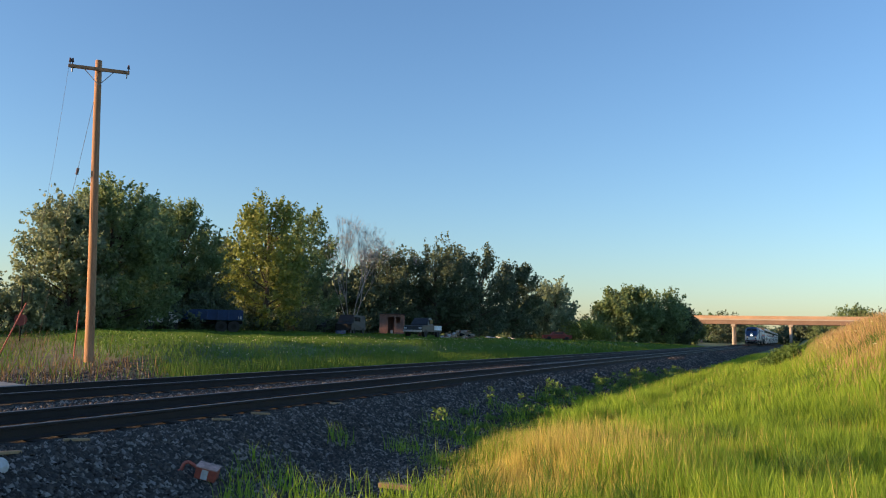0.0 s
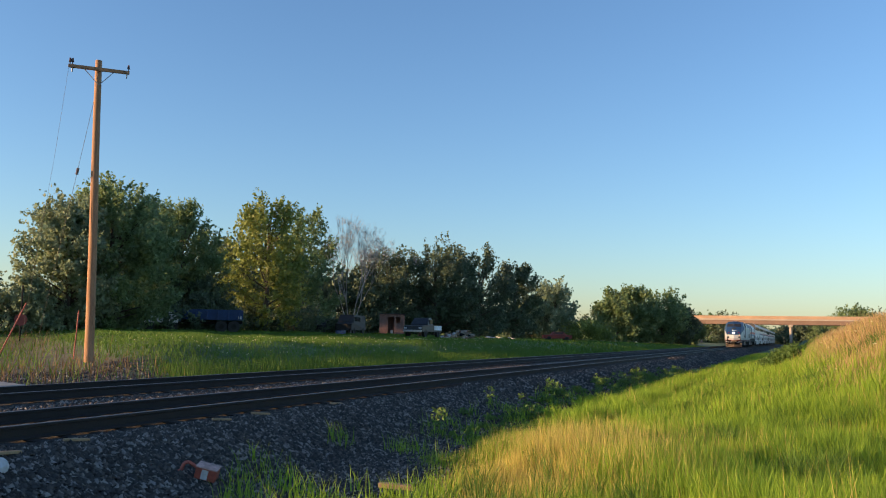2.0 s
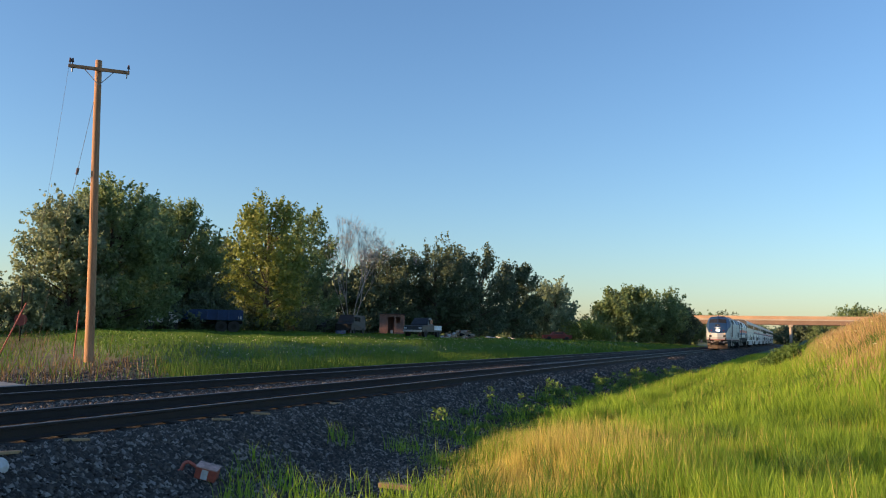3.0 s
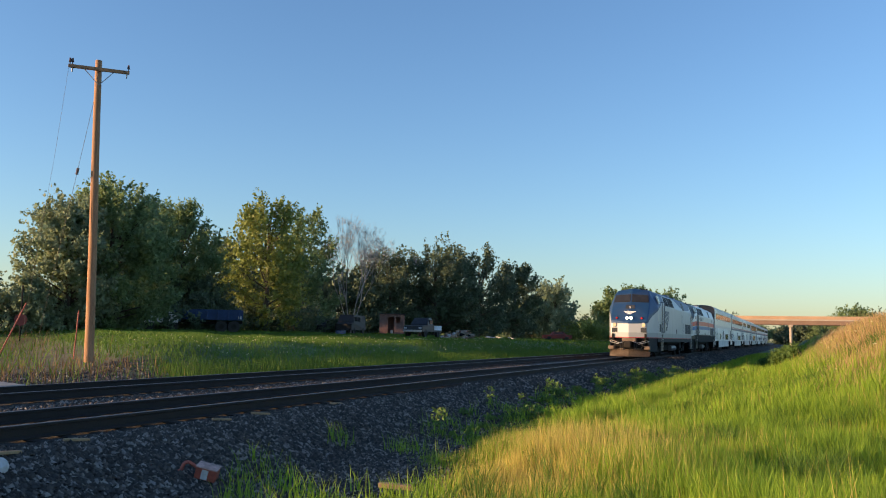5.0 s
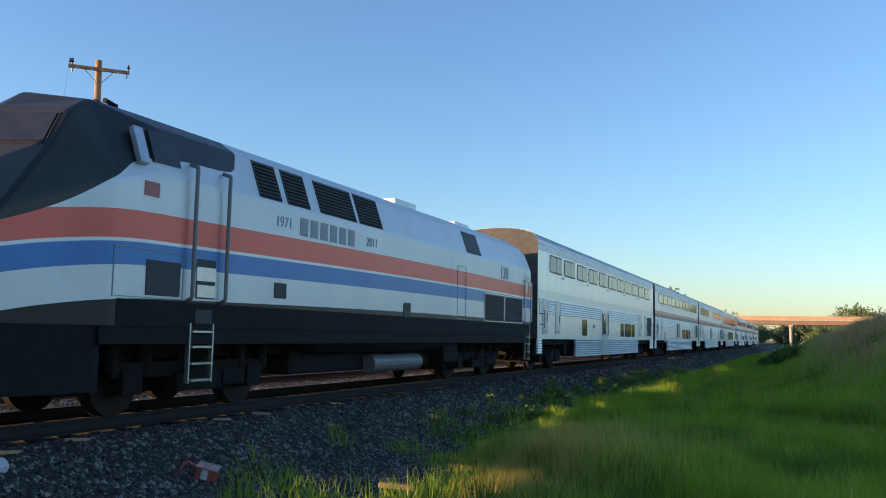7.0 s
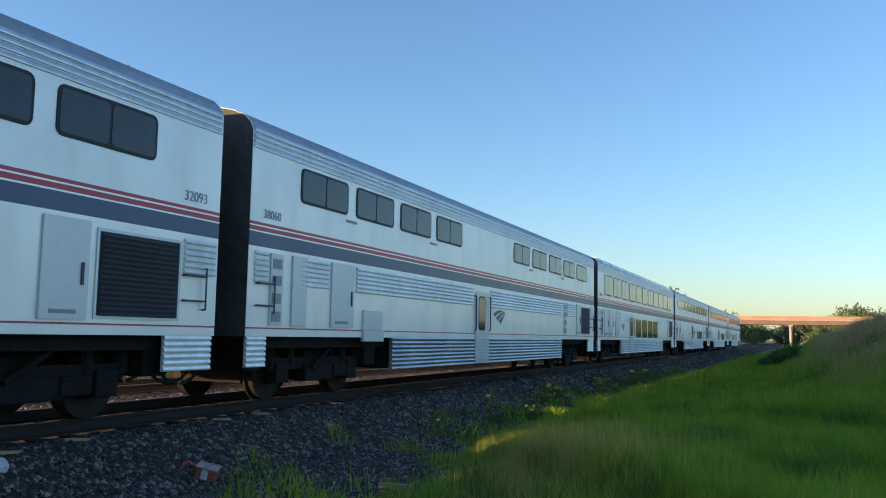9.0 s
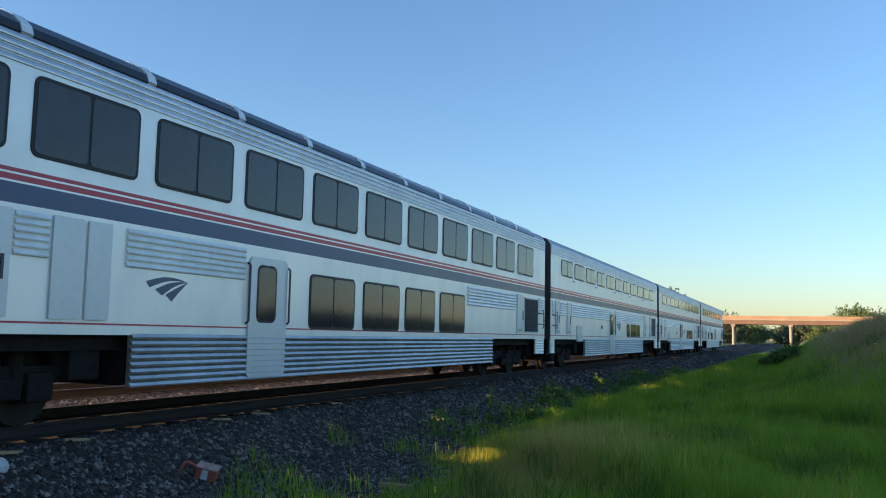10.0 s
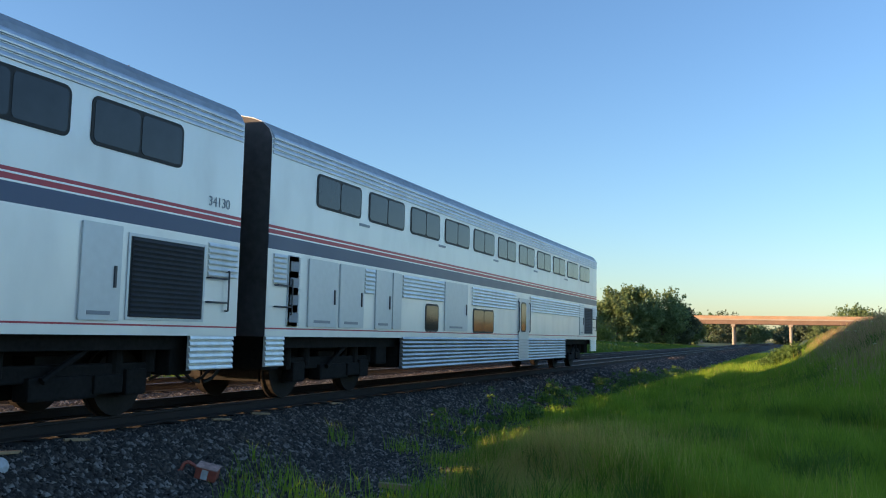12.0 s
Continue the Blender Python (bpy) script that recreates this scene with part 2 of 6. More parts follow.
# ---- train ----
def livery(name, stops, shift=None, top=None, top_colour=None, rough=0.35, metal=0.3, second=None, dirt=0.35):
    """Paint in bands of height. stops: (z, colour) from below upwards; shift and top: (y, z) curves along the vehicle, which bend the bands and bound the top colour."""
    m = bpy.data.materials.new(name)
    m.use_nodes = True
    n, l = m.node_tree.nodes, m.node_tree.links
    b = n["Principled BSDF"]
    b.inputs["Metallic"].default_value = metal
    tc = n.new("ShaderNodeTexCoord")
    sep = n.new("ShaderNodeSeparateXYZ")
    l.new(tc.outputs["Object"], sep.inputs[0])

    def math_node(op, a, c):
        k = n.new("ShaderNodeMath")
        k.operation = op
        for i, v in enumerate((a, c)):
            if isinstance(v, (int, float)):
                k.inputs[i].default_value = v
            else:
                l.new(v, k.inputs[i])
        return k.outputs[0]

    def curve(points):
        k = n.new("ShaderNodeFloatCurve")
        c = k.mapping.curves[0]
        pts = sorted(points)
        c.points[0].location = (pts[0][0] / 26, pts[0][1] / 6)
        c.points[1].location = (pts[-1][0] / 26, pts[-1][1] / 6)
        for y, z in pts[1:-1]:
            c.points.new(y / 26, z / 6)
        k.mapping.update()
        l.new(math_node("DIVIDE", sep.outputs[1], 26.0), k.inputs["Value"])
        return math_node("MULTIPLY", k.outputs[0], 6.0)

    z = sep.outputs[2]
    v = math_node("SUBTRACT", z, math_node("SUBTRACT", curve(shift), 1.0)) if shift else z
    ramp = n.new("ShaderNodeValToRGB")
    ramp.color_ramp.interpolation = "CONSTANT"
    e = ramp.color_ramp.elements
    e[0].position, e[0].color = 0.0, (*stops[0][1], 1)
    e[1].position, e[1].color = stops[1][0] / 6, (*stops[1][1], 1)
    for zz, c in stops[2:]:
        k = e.new(zz / 6)
        k.color = (*c, 1)
    l.new(math_node("DIVIDE", v, 6.0), ramp.inputs[0])
    col = ramp.outputs[0]
    for line, tint in ((top, top_colour), (second or (None, None))):
        if line:
            mx = n.new("ShaderNodeMix")
            mx.data_type = "RGBA"
            l.new(math_node("GREATER_THAN", z, curve(line)), mx.inputs[0])
            l.new(col, mx.inputs[6])
            mx.inputs[7].default_value = (*tint, 1)
            col = mx.outputs[2]
    # road grime: streaks running down and a film of dust
    mp = n.new("ShaderNodeMapping")
    mp.inputs["Scale"].default_value = (1.0, 1.1, 0.55)
    l.new(tc.outputs["Object"], mp.inputs[0])
    ns = n.new("ShaderNodeTexNoise")
    ns.inputs["Scale"].default_value, ns.inputs["Detail"].default_value = 1.3, 6
    l.new(mp.outputs[0], ns.inputs["Vector"])
    mr = n.new("ShaderNodeMapRange")
    mr.inputs[1].default_value, mr.inputs[2].default_value, mr.inputs[4].default_value = 0.45, 0.85, dirt
    l.new(ns.outputs[0], mr.inputs[0])
    g = n.new("ShaderNodeMix")
    g.data_type = "RGBA"
    l.new(mr.outputs[0], g.inputs[0])
    l.new(col, g.inputs[6])
    g.inputs[7].default_value = (0.16, 0.145, 0.12, 1)
    l.new(g.outputs[2], b.inputs["Base Color"])
    rr = n.new("ShaderNodeMapRange")
    rr.inputs[3].default_value, rr.inputs[4].default_value = rough - 0.08, rough + 0.2
    l.new(ns.outputs[0], rr.inputs[0])
    l.new(rr.outputs[0], b.inputs["Roughness"])
    big = n.new("ShaderNodeTexNoise")
    big.inputs["Scale"].default_value = 0.9
    l.new(tc.outputs["Object"], big.inputs["Vector"])
    bp = n.new("ShaderNodeBump")
    bp.inputs["Strength"].default_value, bp.inputs["Distance"].default_value = 0.25, 0.03
    l.new(big.outputs[0], bp.inputs["Height"])
    l.new(bp.outputs[0], b.inputs["Normal"])
    return m


SILVER, WHITE, NAVY, RED = (0.87, 0.85, 0.81), (0.90, 0.88, 0.84), (0.06, 0.085, 0.15), (0.42, 0.05, 0.07)
CAR_PAINT = livery("banded_stainless_steel", [(0, SILVER), (1.225, RED), (1.265, SILVER), (2.54, WHITE), (2.565, NAVY), (2.80, WHITE), (2.835, RED), (2.885, WHITE), (2.925, RED),
                   (2.97, SILVER)], rough=0.33, metal=0.3, dirt=0.16)
CAR_PLAIN = livery("plain_stainless_steel", [(0, SILVER), (2.54, (0.70, 0.71, 0.72)), (2.80, SILVER), (2.97, WHITE)], rough=0.30, metal=0.35, dirt=0.12)
# Roof-edge steel toned blue-grey: the reflected sky is put into the colour.
ROOF_FLUTE = mat("sky_toned_fluted_steel", (0.55, 0.57, 0.60), 0.34, metal=0.7, scale=0.7, fine=6, vary=0.18, bump=0.05)
# Darker copy of the fluted steel: low-side shade put into the skirt's colour.
STEEL_SKIRT = mat("shaded_fluted_skirt_steel", (0.46, 0.47, 0.47), 0.36, metal=0.7, scale=0.7, fine=6, vary=0.25, bump=0.05)
STEEL_BARE = mat("fluted_stainless_steel", (0.88, 0.86, 0.81), 0.32, metal=0.35, scale=0.7, fine=6, vary=0.18, bump=0.05)
ROOF_STEEL = mat("dull_roof_steel", (0.36, 0.38, 0.40), 0.5, metal=0.5, scale=0.6, fine=6, vary=0.25, bump=0.1)
PANEL = mat("grey_access_panel", (0.62, 0.64, 0.65), 0.42, metal=0.3, scale=1.0, fine=9, vary=0.06, bump=0.05)
# Car ends: the shade between coupled cars is put into this dark grey.
END_SHADED = mat("shaded_car_end", (0.075, 0.07, 0.068), 0.75, scale=0.8, fine=7, vary=0.4, bump=0.1)
UNDER = mat("black_running_gear", (0.014, 0.013, 0.012), 0.85, spec=0.2, scale=2, fine=16, vary=0.45, bump=0.2)
WHEEL = mat("brown_wheel_steel", (0.022, 0.018, 0.015), 0.75, spec=0.25, scale=3, fine=20, vary=0.3, bump=0.1)
RUBBER = mat("black_rubber", (0.012, 0.012, 0.012), 0.6, scale=4, fine=30, vary=0.3, bump=0.05)
GLASS = mat("tinted_glass", (0.03, 0.032, 0.036), 0.09, scale=0.4, fine=3, vary=0.35, bump=0, spec=0.4)
LOUVRE = mat("dark_louvre", (0.03, 0.034, 0.04), 0.6, scale=3, fine=20, vary=0.3, bump=0.05)
LOGO = mat("slate_blue_marking", (0.09, 0.12, 0.17), 0.5, scale=3, fine=20, vary=0.15, bump=0)
LETTER = mat("grey_lettering", (0.28, 0.30, 0.33), 0.5, scale=3, fine=20, vary=0.15, bump=0)
CHROME = mat("handrail_steel", (0.5, 0.5, 0.5), 0.35, metal=0.8, scale=5, fine=30, vary=0.2, bump=0)
HANDLE = mat("dark_handrail", (0.06, 0.065, 0.075), 0.45, metal=0.3, scale=5, fine=30, vary=0.2, bump=0)
LAMP_ON = glow("headlight_glow", (1.0, 0.84, 0.58), 22.0)
LAMP_DIM = glow("ditch_light_glow", (0.42, 0.27, 0.13), 0.7)
MARKER = mat("red_marker_lens", (0.35, 0.02, 0.02), 0.2, bump=0)
HALF = 1.55


def rounded(y0, y1, z0, z1, r, k=4):
    pts = []
    for cy, cz, a in ((y1 - r, z0 + r, -90), (y1 - r, z1 - r, 0), (y0 + r, z1 - r, 90), (y0 + r, z0 + r, 180)):
        for i in range(k + 1):
            t = radians(a + 90 * i / k)
            pts.append((cy + r * math.cos(t), cz + r * math.sin(t)))
    return pts


def plate(bm, outline, x0, x1):
    """Outline of (y, z) given thickness across x."""
    a = [bm.verts.new((x0, y, z)) for y, z in outline]
    b = [bm.verts.new((x1, y, z)) for y, z in outline]
    k = len(outline)
    for i in range(k):
        bm.faces.new((a[i], a[(i + 1) % k], b[(i + 1) % k], b[i]))
    bm.faces.new(a[::-1])
    bm.faces.new(b)
    bmesh.ops.recalc_face_normals(bm, faces=bm.faces)
    return bm


SHARED = {}


def share(key, name, build, material, parent, m=None, label="", smooth=False):
    """A part whose mesh is built once per key and then shared."""
    if key not in SHARED:
        ob = part(name, build(), material, parent, label, smooth)
        SHARED[key] = ob.data
    else:
        ob = new(name, SHARED[key])
        ob.parent = parent
        if label:
            ob["label"] = label
    if m is not None:
        ob.matrix_basis = m
    return ob


def car_window(car, y, z0, z1, w, side=1, split=True, dark=None):
    """Rubber-framed fixed window with one or two panes; side 1 faces the camera's side."""
    m = pose(side * HALF, y, 0) if side > 0 else pose(-HALF, y + w, 0, 0, 0, 180)
    f = share(("frame", z0, z1, w), "window", lambda: plate(B(), rounded(0, w, z0, z1, 0.11), -0.02, 0.012), RUBBER, car, m)
    t = 0.045
    cuts = [(t, w / 2 - 0.022), (w / 2 + 0.022, w - t)] if split else [(t, w - t)]
    for a, b in cuts:
        share(("pane", z0, z1, w, a), "pane", lambda: plate(B(), rounded(a, b, z0 + t, z1 - t, 0.07), -0.01, 0.017), GLASS, f)
    return f


def flutes(z0, z1, count, y0, y1, depth=0.022, slant=0.0):
    """Corrugated sheet: ridges running along the car."""
    bm = B()
    p = (z1 - z0) / count
    out = [(-0.03, z0)]
    for i in range(count):
        z = z0 + i * p
        out += [(-0.004, z + 0.02 * p), (depth * 1.15, z + 0.10 * p), (depth * 1.25, z + 0.30 * p), (depth * 0.8, z + 0.72 * p), (-0.004, z + 0.96 * p)]
    out.append((-0.03, z1))
    a = [bm.verts.new((x, y0 - slant * (z1 - z), z)) for x, z in out]
    b = [bm.verts.new((x, y1 + slant * (z1 - z), z)) for x, z in out]
    k = len(out)
    for i in range(k):
        bm.faces.new((a[i], a[(i + 1) % k], b[(i + 1) % k], b[i]))
    bm.faces.new(a[::-1])
    bm.faces.new(b)
    bmesh.ops.recalc_face_normals(bm, faces=bm.faces)
    return bm


def wheelset_bm():
    bm = B()
    for s in (-1, 1):
        rod(bm, (s * 0.70, 0, 0), (s * 0.84, 0, 0), 0.46, 0.46, 28)
        rod(bm, (s * 0.66, 0, 0), (s * 0.70, 0, 0), 0.49, 0.49, 28)
        rod(bm, (s * 0.84, 0, 0), (s * 0.90, 0, 0), 0.2, 0.17, 16)
    rod(bm, (-0.7, 0, 0), (0.7, 0, 0), 0.09, 0.09, 12)
    return bm


def truck_frame_bm(base):
    bm = B()
    for s in (-1, 1):
        box(bm, s * 0.95, -base - 0.35, 0.52, s * 1.12, base + 0.35, 0.74, 0.03)
        box(bm, s * 0.92, -0.55, 0.30, s * 1.20, 0.55, 0.60, 0.04)
        for y in (-base, base):
            box(bm, s * 0.94, y - 0.2, 0.30, s * 1.18, y + 0.2, 0.66, 0.04)
            rod(bm, (s * 1.06, y - 0.32, 0.60), (s * 1.06, y - 0.32, 1.0), 0.11, 0.11, 12)
            rod(bm, (s * 1.06, y + 0.32, 0.60), (s * 1.06, y + 0.32, 1.0), 0.11, 0.11, 12)
        rod(bm, (s * 1.24, -0.4, 0.55), (s * 1.24, 0.35, 0.98), 0.045, 0.045, 8)
        box(bm, s * 1.14, base * 0.35, 0.35, s * 1.24, base * 0.75, 0.6, 0.03)
    box(bm, -1.0, -0.3, 0.5, 1.0, 0.3, 0.85, 0.03)
    return bm


def truck(car, y, base=1.27, name="truck"):
    t = share(("truck", base), name, lambda: truck_frame_bm(base), UNDER, car, pose(0, y, 0))
    for s in (-1, 1):
        share("wheelset", "wheelset", wheelset_bm, WHEEL, t, pose(0, s * base, 0.46), smooth=False)
    return t


def number(car, text, y, z, size, material=LETTER, x=HALF + 0.006):
    c = bpy.data.curves.new("number", "FONT")
    c.body, c.size, c.extrude, c.align_x = text, size, 0.002, "LEFT"
    c.materials.append(material)
    o = new("number", c)
    o.parent = car
    o.matrix_basis = pose(x, y, z, 90, 0, 90)
    return o


def word_bars(eng, y0, y1, z0, z1, count, material):
    """A word as plain bars, one for each letter."""
    p = (y1 - y0) / count
    for i in range(count):
        share(("letter", y0, count), "letter_bar", lambda: box(B(), 0, 0, z0, 0.006, 0.72 * p, z1), material, eng, pose(LX + 0.002, y0 + i * p, 0))


def emblem(s=1.0):
    """Three tapering swept bands that meet at a point."""
    bm = B()
    tip = (2.48 * s, 0.12 * s)
    for a0, a1, bow in (((0.0, 0.04), (0.2, -0.17), 0.20), ((0.52, -0.26), (0.94, -0.46), 0.14), ((1.16, -0.44), (1.52, -0.68), 0.03)):
        top, low = [], []
        for i in range(9):
            t = i / 8
            e = bow * math.sin(math.pi * t)
            top.append(((a0[0] * (1 - t)) * s + tip[0] * t, (a0[1] * (1 - t) + e) * s + tip[1] * t))
            low.append(((a1[0] * (1 - t)) * s + tip[0] * t, (a1[1] * (1 - t) + e * 0.8) * s + tip[1] * t - 0.02 * s * (1 - t)))
        plate(bm, top + low[:-1][::-1], 0.0, 0.006)
    return bm


def louvre_bm(w, z0, z1):
    bm = B()
    plate(bm, [(0, z0), (w, z0), (w, z1), (0, z1)], -0.02, 0.006)
    k = int((z1 - z0) / 0.066)
    for i in range(k):
        z = z0 + (i + 0.25) * (z1 - z0) / k
        a = [bm.verts.new(v) for v in ((0.006, 0.04, z), (0.006, w - 0.04, z), (0.03, w - 0.04, z - 0.018), (0.03, 0.04, z - 0.018))]
        b = [bm.verts.new(v) for v in ((0.006, 0.04, z + 0.03), (0.006, w - 0.04, z + 0.03), (0.034, w - 0.04, z - 0.004), (0.034, 0.04, z - 0.004))]
        bm.faces.new(b)
        bm.faces.new((a[2], a[3], b[3], b[2]))
        bm.faces.new(a[::-1])
    return bm


def frame_bm(w, z0, z1, t=0.04, x=0.016):
    bm = B()
    for a, b, c, d in ((0, z0, w, z0 + t), (0, z1 - t, w, z1), (0, z0 + t, t, z1 - t), (w - t, z0 + t, w, z1 - t)):
        box(bm, -0.01, a, b, x, c, d)
    return bm


def car_door(car, y, w=1.2, z0=0.47, z1=2.4, window=True):
    d = share(("door", w, z0), "door", lambda: plate(B(), rounded(0.06, w - 0.06, z0, z1, 0.1), -0.02, 0.028), PANEL, car, pose(HALF, y, 0), "flush pale grey steel door")
    if window:
        share(("doorglass", w), "door_window", lambda: plate(B(), rounded(0.30, w - 0.42, 1.38, 2.24, 0.1), 0.0, 0.034), GLASS, d)
        share(("doorseal", w), "door_seal", lambda: plate(B(), rounded(0.26, w - 0.38, 1.34, 2.28, 0.12), 0.0, 0.031), RUBBER, d)
    for yy in (0.02, w - 0.03):
        share(("grab", yy), "grab_rail", lambda: tube(B(), [(0.0, yy, 1.32), (0.06, yy, 1.36), (0.06, yy, 2.25), (0.0, yy, 2.29)], 0.017), HANDLE, d)
    return d


def tall_panel(car, y, w, z0=1.30, z1=2.52, handle=True):
    p = share(("panel", w, z0, z1), "access_panel", lambda: plate(B(), rounded(0.015, w - 0.015, z0, z1, 0.02), -0.02, 0.030), PANEL, car, pose(HALF, y, 0))
    if handle:
        share(("latch", w), "latch", lambda: box(B(), 0.028, w - 0.14, 1.72, 0.05, w - 0.10, 2.0, 0.005), HANDLE, p)
        share(("vent_slot", w), "vent_slot", lambda: box(B(), 0.028, 0.2 * w, 1.37, 0.036, 0.75 * w, 1.42), LETTER, p)
    return p


CAR_LEN, GAP = 25.91, 0.39
CAR_PROFILE = [(1.55, 1.12), (1.55, 4.22), (1.545, 4.46), (1.49, 4.60), (1.36, 4.72), (1.15, 4.81), (0.85, 4.88), (0.45, 4.92), (0, 4.93)]


def passenger_car(label, upper, lower, door_y, panels, corr, extras=(), lounge=False, text=("", ""), emblem_y=None, last=False, plain=False):
    car = tagged(new("passenger_car"), label, "railcar", "cars of the train")
    full = CAR_PROFILE + [(-x, z) for x, z in CAR_PROFILE[-2::-1]]
    share(("carbody", plain), "body", lambda: prism(B(), full, GAP, CAR_LEN - GAP), CAR_PLAIN if plain else CAR_PAINT, car)
    share("roofskin", "roof", lambda: prism(B(), [(x * 1.004, z + 0.006) for x, z in full[2:-2]] + [(-1.2, 4.6), (1.2, 4.6)], GAP + 0.02, CAR_LEN - GAP - 0.02), ROOF_STEEL, car, label="dull grey curved steel roof")
    share("roofrib", "roof_fluting", lambda: flutes(4.17, 4.52, 4, GAP + 0.03, CAR_LEN - GAP - 0.03, 0.02), ROOF_FLUTE, car, pose(HALF - 0.004, 0, 0))
    share("roofrib2", "roof_fluting", lambda: flutes(4.17, 4.52, 4, GAP + 0.03, CAR_LEN - GAP - 0.03, 0.02), ROOF_FLUTE, car, pose(-HALF + 0.004, CAR_LEN, 0, 0, 0, 180))
    for y in (GAP - 0.006, CAR_LEN - GAP + 0.006 - 0.012):
        share("endwall", "end_wall", lambda: prism(B(), [(x * 0.995, z - 0.004) for x, z in full], 0, 0.012), END_SHADED, car, pose(0, y, 0), "end wall darkened with the shade of the gap")
    share("gangway", "gangway", lambda: box(B(), -0.62, 0, 1.25, 0.62, 0.36, 3.6, 0.06), RUBBER, car, pose(0, 0.02, 0))
    share("gangway", "gangway", lambda: B(), RUBBER, car, pose(0, CAR_LEN - 0.38, 0))
    for side in (1, -1):
        m = pose(HALF - 0.03, 0, 0) if side > 0 else pose(-HALF + 0.03, CAR_LEN, 0, 0, 0, 180)
        share("skirt", "skirt", lambda: flutes(0.43, 1.16, 8, 5.68, 20.05, 0.048, 0.0), STEEL_SKIRT, car, m, "fluted stainless steel skirt")
        for k, (a, b) in enumerate(((GAP + 0.05, 0.98), (24.45, CAR_LEN - GAP - 0.05))):
            share(("endskirt", k), "end_skirt", lambda: flutes(0.62, 1.14, 6, a, b, 0.025), STEEL_BARE, car, m)
    # fluted band below the stripes, between the panels
    for a, b in corr:
        share(("corr", a, b), "fluted_band", lambda: flutes(2.0, 2.52, 6, a, b, 0.036), STEEL_BARE, car, pose(HALF - 0.006, 0, 0))
    share("farcorr", "fluted_band", lambda: flutes(2.0, 2.52, 6, 0.5, CAR_LEN - 0.5, 0.022), STEEL_BARE, car, pose(-HALF + 0.006, CAR_LEN, 0, 0, 0, 180))
    z0, z1 = (3.15, 4.11) if lounge else (3.48, 4.11)
    for i in upper:
        y = 1.86 + 2.05 * i
        car_window(car, y, z0, z1, 1.72)
        car_window(car, y, z0, z1, 1.72, -1)
        if i % 2 and i - 1 in upper and not lounge:
            share("vent_plate", "vent_plate", lambda: box(B(), 0, 0, 3.35, 0.010, 0.44, 3.405, 0.003), LETTER, car, pose(HALF, y - 0.38, 0))
    for y, w in lower:
        zz = (1.26, 2.25) if lounge else (1.27, 1.93)
        car_window(car, y, zz[0], zz[1], w, 1, w > 1.2)
    if lounge:
        for i in range(11):
            y = 1.72 + 2.05 * i
            ring = [(1.555, 4.53), (1.515, 4.64), (1.38, 4.76), (1.17, 4.855), (0.86, 4.925)]
            inner = [(x - 0.05, z - 0.06) for x, z in ring]
            for s in (1, -1):
                share(("sky", s), "roof_window", lambda: prism(B(), [(s * x, z) for x, z in ring + inner[::-1]], 0.05, 1.98), GLASS, car, pose(0, y, 0), "curved tinted glass roof window")
                rib = [(x + 0.012, z + 0.012) for x, z in ring]
                share(("skyrib", s), "roof_rib", lambda: prism(B(), [(s * x, z) for x, z in rib + inner[::-1]], 0.0, 0.16), STEEL_BARE, car, pose(0, y - 0.09, 0))
    car_door(car, door_y, 1.2)
    for y, w in panels:
        tall_panel(car, y, w, handle=w > 0.5)
    lv = share("louvre", "louvre", lambda: louvre_bm(1.5, 1.36, 2.42), LOUVRE, car, pose(HALF, 23.15, 0), "dark louvred equipment grille")
    share("louvreframe", "louvre_frame", lambda: frame_bm(1.58, 1.32, 2.46), PANEL, lv, pose(0, -0.04, 0))
    for y in (0.62, 24.75):
        for z in (1.62, 1.98):
            share("rung", "grab_rail", lambda: tube(B(), [(0, 0, 0), (0.07, 0, 0), (0.07, 0.42, 0), (0, 0.42, 0)], 0.014), HANDLE, car, pose(HALF, y, z))
        share("upright", "grab_rail", lambda: tube(B(), [(0.0, 0, 1.5), (0.06, 0, 1.5), (0.06, 0, 2.1), (0, 0, 2.1)], 0.014), HANDLE, car, pose(HALF, y + 0.46, 0))
    for kind, y in extras:
        if kind == "hatch":
            share("hatch", "hatch", lambda: box(box(B(), -0.01, 0, 1.27, 0.034, 0.86, 1.66), -0.02, 0.0, 1.04, 0.05, 0.9, 1.26), PANEL, car, pose(HALF, y, 0), "pale square access hatch")
        if kind == "ladder":
            share("footholes", "foothold_strip", lambda: ladder_bm(), [PANEL, LETTER], car, pose(HALF, y, 0), "panel with footholds whose shade is drawn as grey plates")
        if kind == "box":
            share("sidebox", "small_panel", lambda: box(B(), -0.01, 0, 1.6, 0.03, 0.3, 1.75, 0.005), LETTER, car, pose(HALF, y, 0))
    if emblem_y is not None:
        k = 0.42 if emblem_y < 12.8 and not lounge else 0.34
        share(("emblem_small", k), "emblem", lambda: emblem(k), LOGO, car, pose(HALF + 0.002, emblem_y, 1.83), "slate blue swept three-band emblem")
    if text[0]:
        number(car, text[0], 0.75, 3.06, 0.21)
    if text[1]:
        number(car, text[1], 24.7, 3.06, 0.21)
    # running gear and underfloor equipment
    truck(car, 3.35)
    truck(car, 22.55)
    share("underfloor", "underfloor_gear", lambda: underfloor(), UNDER, car)
    for y, s in ((0, 1), (CAR_LEN, -1)):
        share("coupler", "coupler", lambda: box(box(B(), -0.12, 0.06, 0.72, 0.12, 1.6, 0.98, 0.03), -0.2, 0.0, 0.62, 0.2, 0.36, 1.02, 0.05), UNDER, car, pose(0, y, 0, 0, 0, 0 if s > 0 else 180))
